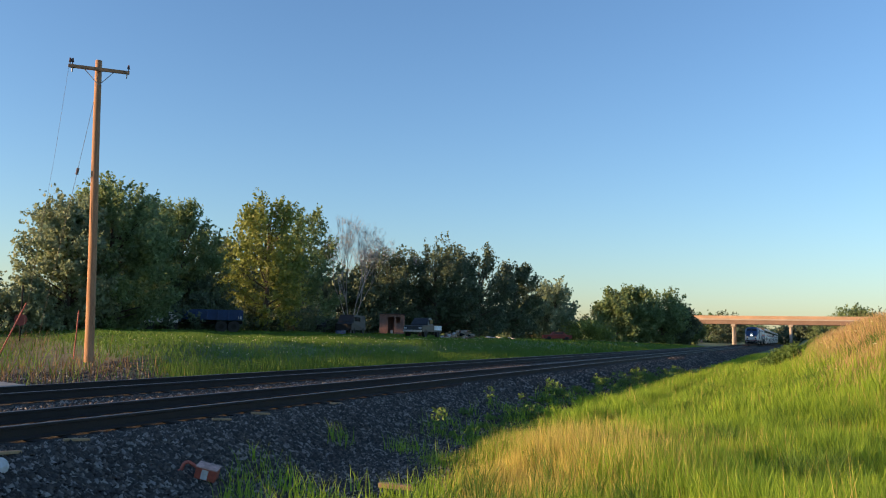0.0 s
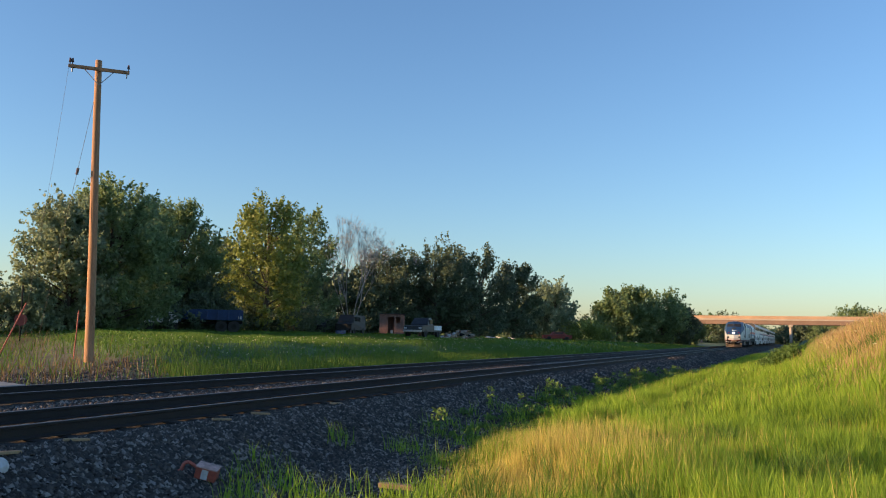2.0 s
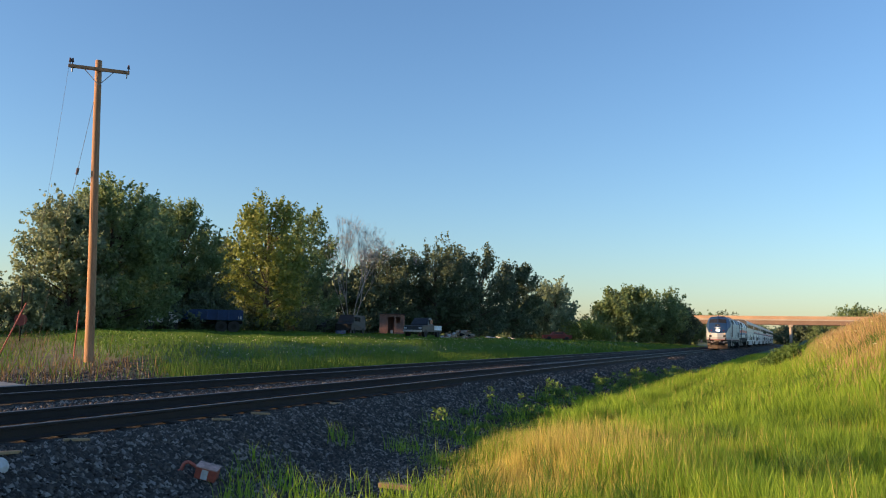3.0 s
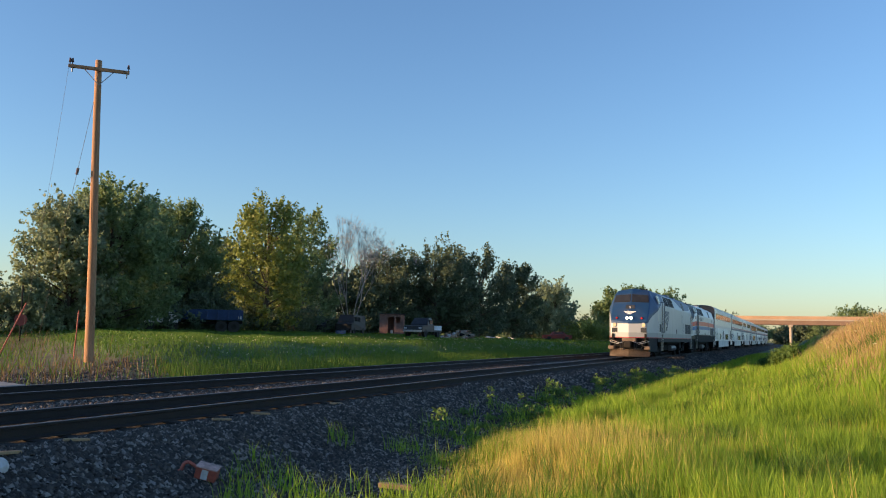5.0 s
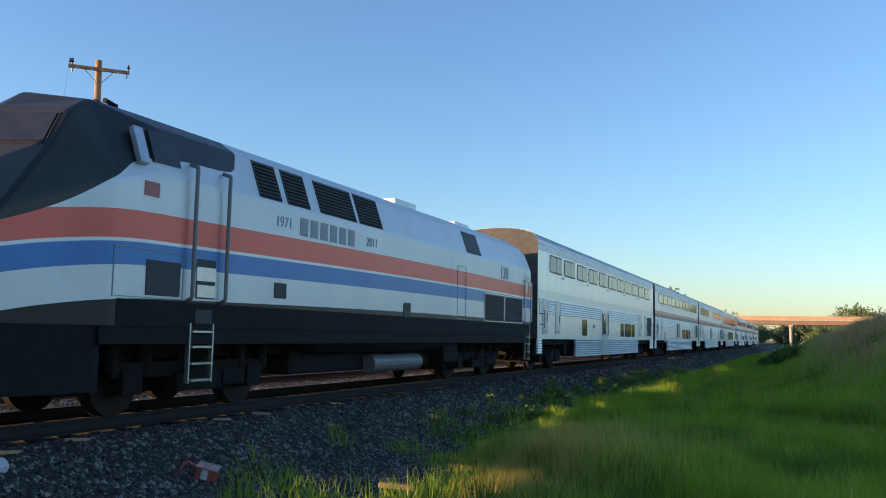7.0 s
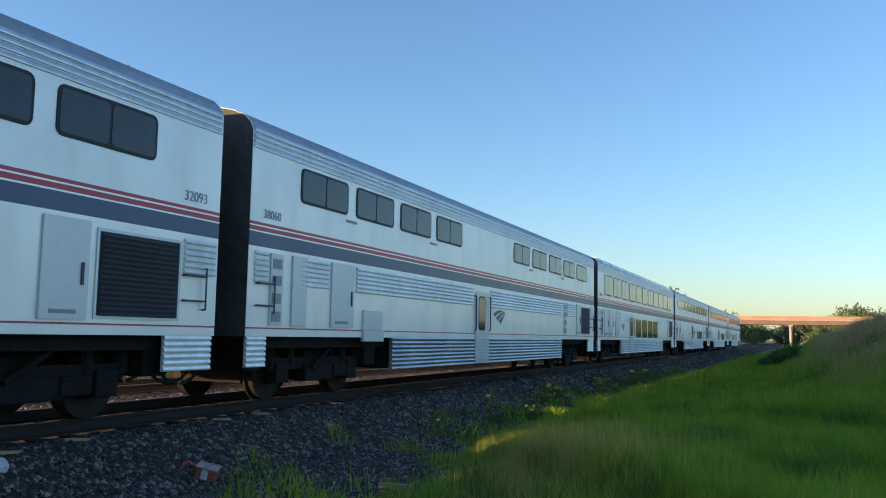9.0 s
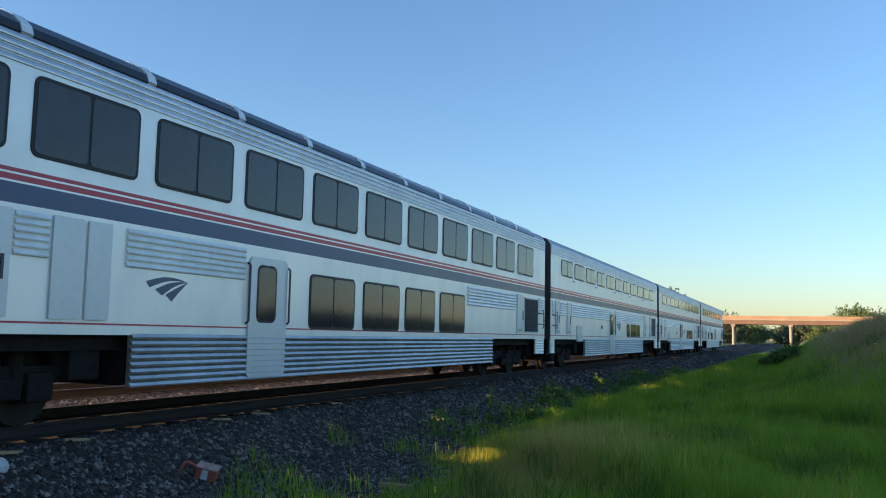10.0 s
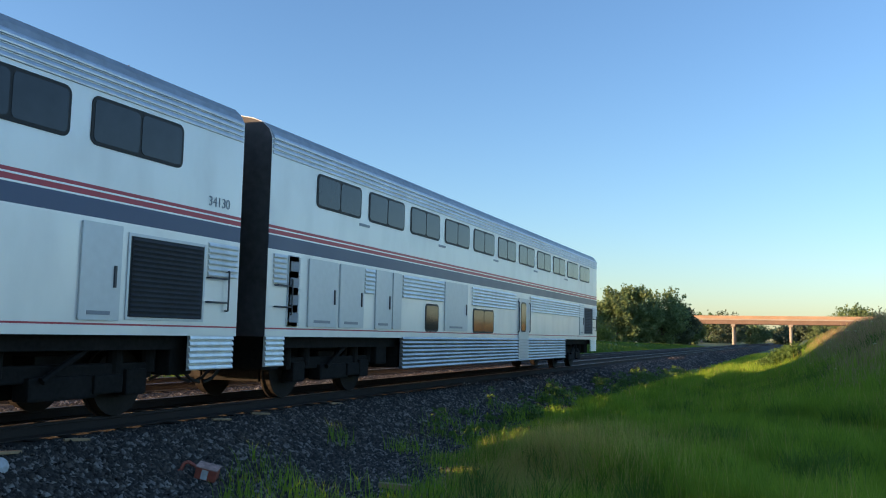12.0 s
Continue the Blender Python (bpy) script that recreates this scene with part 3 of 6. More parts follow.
        for x in (-0.5, 0.42, 0.62):
            share("hose", "hose", lambda: tube(B(), [(0, 0.9, 0.95), (0, 0.55, 0.62), (0.02, 0.25, 0.42), (0.02, 0.02, 0.36)], 0.028), RUBBER, car, pose(x, y, 0, 0, 0, 0 if s > 0 else 180))
    if last:
        for x in (-1.2, 1.2):
            share("tail_lamp", "tail_lamp", lambda: rod(B(), (0, 0, 0), (0, 0.05, 0), 0.09, 0.09, 16), MARKER, car, pose(x, CAR_LEN - GAP, 2.6))
    return car


def ladder_bm():
    bm = box(B(), -0.01, 0, 1.30, 0.03, 0.36, 2.5)
    # footholds are flat grey plates, the hollows' shade put into their colour
    for z in (1.36, 1.66, 1.96, 2.24):
        r = bmesh.ops.create_cube(bm, size=1, matrix=Matrix.LocRotScale((0.032, 0.18, z + 0.09), None, (0.006, 0.27, 0.17)))
        for f in {f for v in r["verts"] for f in v.link_faces}:
            f.material_index = 1
    return bm


def underfloor():
    bm = box(B(), -1.35, 0.6, 0.92, 1.35, 25.3, 1.13)
    box(bm, -1.42, 5.72, 0.46, 1.42, 20.0, 0.95)
    box(bm, -0.62, 1.6, 0.30, 0.62, 5.0, 0.95)
    box(bm, -0.62, 20.9, 0.30, 0.62, 24.2, 0.95)
    for y in (1.0, 5.2, 20.6, 24.6):
        box(bm, -1.3, y - 0.28, 0.55, 1.3, y + 0.22, 0.95, 0.03)
    return bm


# ---- locomotives ----
LOCO_LEN = 21.03
HULL = [(1.54, 1.24), (1.54, 3.36), (1.30, 4.04), (0.85, 4.30), (0, 4.40)]
TAIL = [(1.52, 1.24), (1.52, 3.32), (1.28, 3.92), (0.82, 4.10), (0, 4.16)]
# nose: centre line, corner line and where the flat side begins, for one half
NOSE_C = [(0, 0.30, 1.24), (0, 0.30, 2.18), (0, 0.52, 2.52), (0, 1.08, 3.46), (0, 1.44, 4.06), (0, 1.85, 4.38)]
NOSE_K = [(1.12, 0.50, 1.24), (1.12, 0.50, 2.33), (1.14, 0.66, 2.60), (1.16, 1.26, 3.42), (1.08, 1.62, 3.98), (0.98, 2.05, 4.24)]
NOSE_S = [(1.54, 2.05, 1.24), (1.54, 2.05, 3.14)]


def engine_hull():
    bm = B()

    def ring(y, half):
        r = [bm.verts.new((x, y, z)) for x, z in half]
        return r, [bm.verts.new((-x, y, z)) for x, z in half[:-1]] + [r[-1]]

    hoop = [ring(2.95, HULL), ring(20.1, HULL), ring(20.72, TAIL)]
    c = [bm.verts.new(p) for p in NOSE_C]
    for side in (0, 1):
        s = 1 - 2 * side
        k = [bm.verts.new((s * x, y, z)) for x, y, z in NOSE_K]
        e = [bm.verts.new((s * x, y, z)) for x, y, z in NOSE_S]
        h = hoop[0][side]
        for i in range(5):
            bm.faces.new((c[i], c[i + 1], k[i + 1], k[i]))
        bm.faces.new((k[0], e[0], e[1], k[2], k[1]))
        for i in (2, 3, 4):
            bm.faces.new((k[i], e[1], k[i + 1]))
        bm.faces.new((e[0], h[0], h[1], e[1]))
        bm.faces.new((e[1], h[1], h[2]))
        bm.faces.new((e[1], h[2], k[5]))
        bm.faces.new((k[5], h[2], h[3]))
        bm.faces.new((k[5], h[3], h[4], c[5]))
        for a, b in zip(hoop, hoop[1:]):
            for i in range(4):
                bm.faces.new((a[side][i], a[side][i + 1], b[side][i + 1], b[side][i]))
        bm.faces.new(hoop[2][side] + [bm.verts.new((0, 20.72, 1.24))])
    bmesh.ops.remove_doubles(bm, verts=bm.verts, dist=0.0005)
    bmesh.ops.recalc_face_normals(bm, faces=bm.faces)
    edges = [x for x in bm.edges if len(x.link_faces) == 2 and x.calc_face_angle() > 0.25]
    bmesh.ops.bevel(bm, geom=edges, offset=0.05, segments=2, affect="EDGES", profile=0.5)
    return bm


LX = 1.54
NOSE_FIT = pose(0, -0.28, 0) @ Matrix.Diagonal((0.94, 1, 1, 1))          # fittings on the nose
PILOT_FIT = pose(0, -0.47, 0) @ Matrix.Diagonal((0.97, 1.24, 1, 1))


def chamfer(y0, y1, z0, z1, out):
    """A plate on the sloping upper side: z runs up the slope."""
    def at(z, o):
        k = (z - 3.36) / 0.68
        return (1.54 - 0.24 * k + 0.943 * o, z + 0.333 * o)
    bm = B()
    (xa, za), (xb, zb), (xc, zc), (xd, zd) = at(z0, -0.02), at(z0, out), at(z1, out), at(z1, -0.02)
    return prism(bm, [(xa, za), (xb, zb), (xc, zc), (xd, zd)], y0, y1)


def grille_slats(y0, y1, z0, z1):
    bm = B()
    for i in range(9):
        z = z0 + (i + 0.3) * (z1 - z0) / 9
        k = (z - 3.36) / 0.68
        x = 1.54 - 0.24 * k
        prism(bm, [(x, z), (x + 0.03, z), (x + 0.02, z + 0.025), (x, z + 0.03)], y0 + 0.04, y1 - 0.04)
    return bm


def locomotive(label, paint, frame_paint, dark_nose, text_mark):
    eng = tagged(new("locomotive"), label, "locomotive", "engines of the train")
    share("locobody" + label, "body", lambda: engine_hull(), paint, eng)
    # underframe valance and tank
    share("valance" + label, "side_sill", lambda: prism(B(), [(-1.53, 1.0), (1.53, 1.0), (1.53, 1.235), (-1.53, 1.235)], 1.9, 20.7), frame_paint, eng)
    share("pilot" + label, "pilot", lambda: pilot_bm(), frame_paint, eng, PILOT_FIT)
    share(("plow", dark_nose), "snowplow", lambda: plow_bm(), UNDER if dark_nose else STEEL_PLOW, eng, NOSE_FIT, label="black snowplow" if dark_nose else "battered bare steel snowplow")
    front_gear(eng, UNDER if dark_nose else STEEL_PLOW)
    share("tank" + label, "fuel_tank", lambda: loft_y([(6.8, 1.0, 1.2), (7.5, 0.82, 1.2), (13.5, 0.80, 1.2), (13.55, 0.42, 1.2), (14.5, 0.42, 1.2)]), UNDER, eng, label="black fuel tank")
    share("tankcore" + label, "tank_core", lambda: box(B(), -1.05, 7.0, 0.42, 1.05, 13.4, 1.2, 0.06), UNDER, eng)
    share("undercore" + label, "underframe", lambda: box(box(box(B(), -0.9, 2.0, 0.8, 0.9, 20.5, 1.22), -0.6, 2.0, 0.28, 0.6, 6.6, 0.85), -0.6, 14.6, 0.28, 0.6, 19.0, 0.85), UNDER, eng)
    share("aircyl", "air_reservoir", lambda: rod(B(), (1.15, 9.9, 0.56), (1.15, 12.4, 0.56), 0.19, 0.19, 18), TANK_GREY, eng, label="grey cylindrical air reservoir")
    truck(eng, 4.35, 1.42)
    truck(eng, 16.7, 1.42)
    # cab windows
    share("windshield", "windshield", lambda: windshield_bm(1), GLASS, eng, label="split sloping windshield")
    share("windshield2", "windshield", lambda: windshield_bm(-1), GLASS, eng)
    share("wsframe", "windshield_frame", lambda: windshield_bm(1, 0.035, 0.010), RUBBER, eng)
    share("wsframe2", "windshield_frame", lambda: windshield_bm(-1, 0.035, 0.010), RUBBER, eng)
    share("cabglass", "cab_window", lambda: chamfer(2.75, 3.30, 3.50, 3.95, 0.02), GLASS, eng)
    share("cabglass2", "cab_window", lambda: chamfer(2.42, 2.60, 3.42, 3.92, 0.06), CHROME, eng, label="bright side mirror pane")
    for a, b in ((5.22, 5.88), (6.06, 6.80), (7.16, 8.56), (8.70, 9.72)):
        g = share(("grille", a), "roof_grille", lambda: chamfer(a, b, 3.40, 4.02, 0.012), LOUVRE, eng, label="black sloping intake grille")
        share(("slats", a), "slats", lambda: grille_slats(a, b, 3.41, 4.0), UNDER, g)
    share("grille_sm", "roof_grille", lambda: chamfer(14.75, 15.85, 3.40, 3.98, 0.012), LOUVRE, eng)
    for a, b in ((16.15, 17.82), (17.94, 19.65)):
        share(("vent", a), "louvre", lambda: louvre_bm(b - a, 1.63, 2.38), LOUVRE, eng, pose(LX, a, 0), "dark louvred radiator vent")
        share(("ventf", a), "louvre_frame", lambda: frame_bm(b - a + 0.06, 1.60, 2.41, 0.03), CHROME, eng, pose(LX, a - 0.03, 0))
    # cab door with tall grab rails, recess and steps
    share("cabdoor" + label, "cab_door", lambda: plate(B(), rounded(3.62, 4.18, 1.64, 3.30, 0.05), LX - 0.01, LX + 0.012), paint, eng)
    # Flat dark plates; the step recess's shade is put into their colour.
    share("recess", "step_recess", lambda: box(box(B(), LX - 0.02, 3.68, 1.66, LX + 0.016, 4.12, 2.24), LX - 0.02, 3.70, 1.30, LX + 0.016, 4.08, 1.50), LOUVRE, eng)
    share("recess2", "step_plate", lambda: box(box(B(), LX, 3.68, 1.92, LX + 0.03, 4.12, 2.12), LX, 3.70, 1.68, LX + 0.03, 4.12, 1.86), CHROME, eng)
    for y in (3.52, 4.29):
        share(("grabrail", y), "grab_rail", lambda: tube(B(), [(LX, y, 1.62), (LX + 0.09, y, 1.66), (LX + 0.09, y, 3.55), (LX - 0.05, y, 3.60)], 0.03, 8), RAIL_GREY, eng)
    boarding_ladder(eng, 3.62, 4.14)
    boarding_ladder(eng, 20.1, 20.5)
    share("cabvent", "side_grille", lambda: box(B(), LX - 0.01, 2.66, 1.66, LX + 0.012, 3.34, 2.14), LOUVRE, eng)
    share("sq1", "side_port", lambda: box(B(), LX - 0.01, 5.71, 1.76, LX + 0.012, 6.07, 2.02), LOUVRE, eng)
    share("sq2", "side_port", lambda: plate(B(), rounded(10.8, 11.18, 1.58, 1.90, 0.05), LX - 0.01, LX + 0.012), LOUVRE, eng)
    share("reardoor" + label, "rear_door", lambda: plate(B(), rounded(19.9, 20.42, 1.62, 3.22, 0.08), LX - 0.03, LX + 0.014), paint, eng)
    share("rearglass", "door_window", lambda: plate(B(), rounded(19.99, 20.33, 2.62, 3.12, 0.06), LX - 0.02, LX + 0.02), GLASS, eng)
    for y in (19.82, 20.5):
        share(("reargrab", y), "grab_rail", lambda: tube(B(), [(LX - 0.02, y, 1.66), (LX + 0.07, y, 1.70), (LX + 0.07, y, 2.95), (LX - 0.02, y, 3.0)], 0.022, 8), CHROME, eng)
    share("panel_seam", "access_door", lambda: frame_bm(0.62, 1.62, 3.0, 0.015, 0.008), LETTER, eng, pose(LX, 14.05, 0))
    share("cab_panel", "cab_panel", lambda: frame_bm(1.35, 1.62, 2.28, 0.012, 0.008), LETTER, eng, pose(LX, 2.06, 0))
    # roof fittings
    share("hump1" + label, "roof_hatch", lambda: box(B(), -0.75, 11.9, 4.3, 0.75, 13.1, 4.47, 0.03), paint, eng)
    share("hump2" + label, "roof_hatch", lambda: box(B(), -0.7, 15.9, 4.3, 0.7, 17.0, 4.43, 0.03), paint, eng)
    share("horn", "horn", lambda: horn_bm(), UNDER, eng)
    # lamps
    for x in (-0.13, 0.13):
        share(("head", x, dark_nose), "headlight", lambda: rod(B(), (x, 0.675, 2.46), (x, 1.0, 2.47), 0.07, 0.09, 18), LAMP_ON if not dark_nose else LOUVRE, eng, NOSE_FIT, label="lit round headlight" if not dark_nose else "")
    for x in (-0.13, 0.13):
        share(("headrim", x), "lamp_rim", lambda: rod(B(), (x, 0.69, 2.46), (x, 1.0, 2.47), 0.115, 0.12, 18), CHROME, eng, NOSE_FIT)
    for x in (-0.95, 0.95):
        share(("ditch", x, dark_nose), "ditch_light", lambda: rod(B(), (x, 0.66, 2.04), (x, 0.9, 2.04), 0.11, 0.12, 18), LAMP_DIM if not dark_nose else LOUVRE, eng, NOSE_FIT)
        share(("ditchrim", x), "lamp_rim", lambda: rod(B(), (x, 0.675, 2.04), (x, 0.9, 2.04), 0.14, 0.145, 18), CHROME, eng, NOSE_FIT)
        share(("numlamp", x), "nose_port", lambda: box(B(), x - 0.19, 0.685, 1.58, x + 0.17, 0.92, 1.86, 0.01), LOUVRE, eng, NOSE_FIT)
        share(("mark", x), "marker_lamp", lambda: rod(B(), (x * 0.86, 0.74, 2.46), (x * 0.86, 1.0, 2.47), 0.07, 0.08, 12), MARKER, eng, NOSE_FIT)
    share("nosecab", "nose_number_box", lambda: nose_plate(B(), [(-0.3, 3.04), (0.3, 3.04), (0.27, 3.27), (-0.27, 3.27)], 0.02), LOUVRE, eng)
    if not dark_nose:
        share("nose_emblem", "nose_emblem", lambda: nose_emblem(), WHITE_MARK, eng, label="white swept emblem on the nose")
        five = number(eng, "5", 0, 0, 0.24, WHITE_MARK)
        five.matrix_basis = pose(-0.07, 0.822, 3.085, 59, 0, 0)
        share("emblem_big", "emblem", lambda: emblem(1.0), LOGO, eng, pose(LX + 0.002, 4.65, 2.62), "large slate blue swept three-band emblem")
        word_bars(eng, 5.15, 7.20, 2.88, 3.06, 6, LOGO)
        number(eng, text_mark, 14.97, 1.78, 0.92, LETTER, LX + 0.008)
    else:
        word_bars(eng, 6.45, 8.55, 2.90, 3.22, 6, LETTER)
        number(eng, "1971", 5.68, 2.98, 0.26, LETTER, LX + 0.008)
        number(eng, "2011", 8.95, 2.98, 0.26, LETTER, LX + 0.008)
        number(eng, text_mark, 17.45, 2.90, 0.52, LETTER, LX + 0.008)
        share("dark_skirt", "lower_side", lambda: box(B(), LX - 0.01, 2.15, 1.236, LX + 0.005, 20.5, 1.595), BLACK_SILL, eng, label="matt black lower side panel")
        word_bars(eng, 2.55, 2.95, 3.0, 3.2, 1, MARKER)
    return eng


def loft_y(rows):
    """Boxy hull under the frame: (y, depth below the sill, sill)."""
    bm = B()
    rings = []
    for y, zlow, ztop in rows:
        rings.append([bm.verts.new(v) for v in ((1.4, y, ztop), (1.4, y, zlow + 0.12), (1.25, y, zlow - 0.0), (-1.25, y, zlow), (-1.4, y, zlow + 0.12), (-1.4, y, ztop))])
    for a, b in zip(rings, rings[1:]):
        for i in range(6):
            bm.faces.new((a[i], a[(i + 1) % 6], b[(i + 1) % 6], b[i]))
    bm.faces.new(rings[0][::-1])
    bm.faces.new(rings[-1])
    bmesh.ops.recalc_face_normals(bm, faces=bm.faces)
    return bm


def pilot_bm():
    bm = B()
    prof = [(1.18, 0.90), (1.22, 0.82), (1.52, 1.90), (1.52, 1.97), (-1.52, 1.97), (-1.52, 1.90), (-1.22, 0.82), (-1.18, 0.90), (-1.0, 1.25), (1.0, 1.25)]
    lo = [bm.verts.new((x, y, 0.40)) for x, y in prof]
    hi = [bm.verts.new((x, y, 1.236)) for x, y in prof]
    k = len(prof)
    for i in range(k):
        bm.faces.new((lo[i], lo[(i + 1) % k], hi[(i + 1) % k], hi[i]))
    bm.faces.new(lo[::-1])
    bm.faces.new(hi)
    bmesh.ops.recalc_face_normals(bm, faces=bm.faces)
    return bm


def plow_bm():
    """Two curved blades that meet in front, with a folded upper lip."""
    bm = B()
    for s in (-1, 1):
        rows = []
        for z, push in ((0.09, -0.06), (0.24, 0.03), (0.40, 0.07), (0.52, 0.05)):
            rows.append([bm.verts.new((s * x, y + 0.5 + push, z + (0.06 * x if z > 0.3 else 0))) for x, y in ((0.0, -0.02), (0.45, 0.10), (0.9, 0.24), (1.32, 0.42))])
        for a, b in zip(rows, rows[1:]):
            for i in range(3):
                bm.faces.new((a[i], a[i + 1], b[i + 1], b[i]))
    bmesh.ops.solidify(bm, geom=bm.faces[:], thickness=0.035)
    bmesh.ops.recalc_face_normals(bm, faces=bm.faces)
    return bm


def front_gear(eng, steel):
    # Added black block stands in for the shade of the pilot's open cavity.
    share(("cavity", steel.name), "pilot_backing", lambda: box(B(), -1.05, 0.92, 0.42, 1.05, 1.24, 1.23), UNDER, eng, NOSE_FIT)
    share(("fcoupler", steel.name), "front_coupler", lambda: box(box(B(), -0.15, 0.4, 0.72, 0.15, 1.2, 0.98, 0.03), -0.24, 0.1, 0.64, 0.22, 0.5, 1.04, 0.07), WHEEL, eng, NOSE_FIT, label="heavy rusty knuckle coupler")
    share(("cpocket", steel.name), "coupler_pocket", lambda: box(B(), -0.46, 0.62, 1.0, 0.46, 1.0, 1.26, 0.05), steel, eng, NOSE_FIT)
    for s in (-1, 1):
        share(("sidebox", s, steel.name), "pilot_step", lambda: box(B(), s * 0.98, 0.60, 0.52, s * 1.36, 0.92, 0.74, 0.04), steel, eng, NOSE_FIT)
        share(("tread", s, steel.name), "bent_tread", lambda: box(B(), s * 0.28, 0.66, 0.50, s * 0.72, 0.86, 0.60, 0.03), steel, eng, NOSE_FIT)
        share(("uncouple", s, steel.name), "uncoupling_lever", lambda: tube(B(), [(s * 0.25, 0.55, 1.0), (s * 0.6, 0.52, 0.92), (s * 1.15, 0.6, 1.08), (s * 1.3, 0.7, 1.02), (s * 1.1, 0.52, 0.96), (s * 0.62, 0.46, 0.84)], 0.018), CHROME, eng, NOSE_FIT)
        share(("bracket", s, steel.name), "lamp_bracket", lambda: box(B(), s * 1.0, 0.66, 1.12, s * 1.14, 0.84, 1.5, 0.02), UNDER, eng, NOSE_FIT)
        for i, x in enumerate((0.36, 0.5, 0.86)):
            share(("mu", s, i), "air_hose", lambda: tube(B(), [(s * x, 0.8, 1.12), (s * (x + 0.02), 0.56, 0.98), (s * (x + 0.03), 0.5, 0.72), (s * (x - 0.04), 0.58, 0.5)], 0.03), RUBBER, eng, NOSE_FIT)


def on_glass(s, u, v, out):
    """A point on the sloping windshield: u from the centre post to the corner, v from sill to brow."""
    a, b = Vector(NOSE_C[3]), Vector(NOSE_K[3])
    c, d = Vector(NOSE_C[4]), Vector(NOSE_K[4])
    n = (b - a).cross(c - a).normalized()
    if n.y > 0:
        n = -n
    p = a.lerp(b, u).lerp(c.lerp(d, u), v) + n * out
    return (s * p.x, p.y, p.z)


def windshield_bm(s, grow=0.0, out=0.022):
    bm = B()
    q = [(0.07 - grow, 0.10 - grow), (0.92 + grow, 0.10 - grow), (0.90 + grow, 0.86 + grow), (0.07 - grow, 0.86 + grow)]
    a = [bm.verts.new(on_glass(s, u, v, out)) for u, v in q]
    b = [bm.verts.new(on_glass(s, u, v, -0.05)) for u, v in q]
    for i in range(4):
        bm.faces.new((a[i], a[(i + 1) % 4], b[(i + 1) % 4], b[i]))
    bm.faces.new(a)
    bm.faces.new(b[::-1])
    bmesh.ops.recalc_face_normals(bm, faces=bm.faces)
    return bm


def nose_plate(bm, pts, out=0.012):
    """A flat marking on the sloping nose below the windshield; points (x, z)."""
    a, b, k = Vector(NOSE_C[2]), Vector(NOSE_C[3]), Vector(NOSE_K[2])
    n = Vector((0, -(b.z - a.z), b.y - a.y)).normalized()

    def at(x, z, o):
        t = (z - a.z) / (b.z - a.z)
        p = a.lerp(b, t) + Vector((x, 0.10 * abs(x), 0.06 * abs(x))) + n * o
        return (p.x, p.y, p.z)
    top = [bm.verts.new(at(x, z, out)) for x, z in pts]
    low = [bm.verts.new(at(x, z, -0.04)) for x, z in pts]
    k2 = len(pts)
    for j in range(k2):
        bm.faces.new((top[j], top[(j + 1) % k2], low[(j + 1) % k2], low[j]))
    bm.faces.new(top)
    bm.faces.new(low[::-1])
    bmesh.ops.recalc_face_normals(bm, faces=bm.faces)
    return bm


def nose_emblem():
    bm = B()
    for i in range(3):
        w, z = 0.10 + 0.11 * i, 2.70 + 0.062 * i
        nose_plate(bm, [(-w, z), (w, z), (w + 0.07, z + 0.036), (-w - 0.07, z + 0.036)], 0.02)
    return bm


def boarding_ladder(eng, y0, y1):
    lad = share(("stile", y0), "boarding_ladder", lambda: box(B(), 1.48, y0 - 0.015, 0.44, 1.55, y0 + 0.015, 1.3), CHROME, eng, label="steel boarding ladder")
    share(("stile2", y0), "stile", lambda: box(B(), 1.48, y1 - 0.015, 0.44, 1.55, y1 + 0.015, 1.3), CHROME, lad)
    for z in (0.48, 0.72, 0.96, 1.18):
        share(("step", y0, z), "step", lambda: box(B(), 1.46, y0 + 0.03, z - 0.015, 1.58, y1 - 0.03, z + 0.015), CHROME, lad)


def horn_bm():
    bm = B()
    for x in (-0.12, 0.06, 0.24):
        rod(bm, (x + 0.5, 2.75, 4.36), (x + 0.5, 2.55, 4.37), 0.02, 0.04, 10)
    box(bm, 0.34, 2.73, 4.26, 0.76, 2.79, 4.37)
    return bm


RAIL_GREY = mat("grey_painted_rail", (0.16, 0.165, 0.17), 0.45, metal=0.3, scale=5, fine=30, vary=0.2, bump=0)
STEEL_PLOW = mat("battered_plow_steel", (0.17, 0.125, 0.09), 0.75, metal=0.1, scale=2, fine=14, vary=0.45, bump=0.3)
TANK_GREY = mat("grey_reservoir_paint", (0.16, 0.16, 0.16), 0.5, scale=2, fine=14, vary=0.3, bump=0.1)
WHITE_MARK = mat("white_marking", (0.8, 0.8, 0.78), 0.5, scale=3, fine=20, vary=0.08, bump=0)
DARK_SILL = mat("dark_grey_sill_paint", (0.022, 0.024, 0.027), 0.7, spec=0.3, scale=1, fine=9, vary=0.3, bump=0.1)
BLACK_SILL = mat("black_sill_paint", (0.012, 0.012, 0.013), 0.8, spec=0.25, scale=1, fine=9, vary=0.3, bump=0.1)
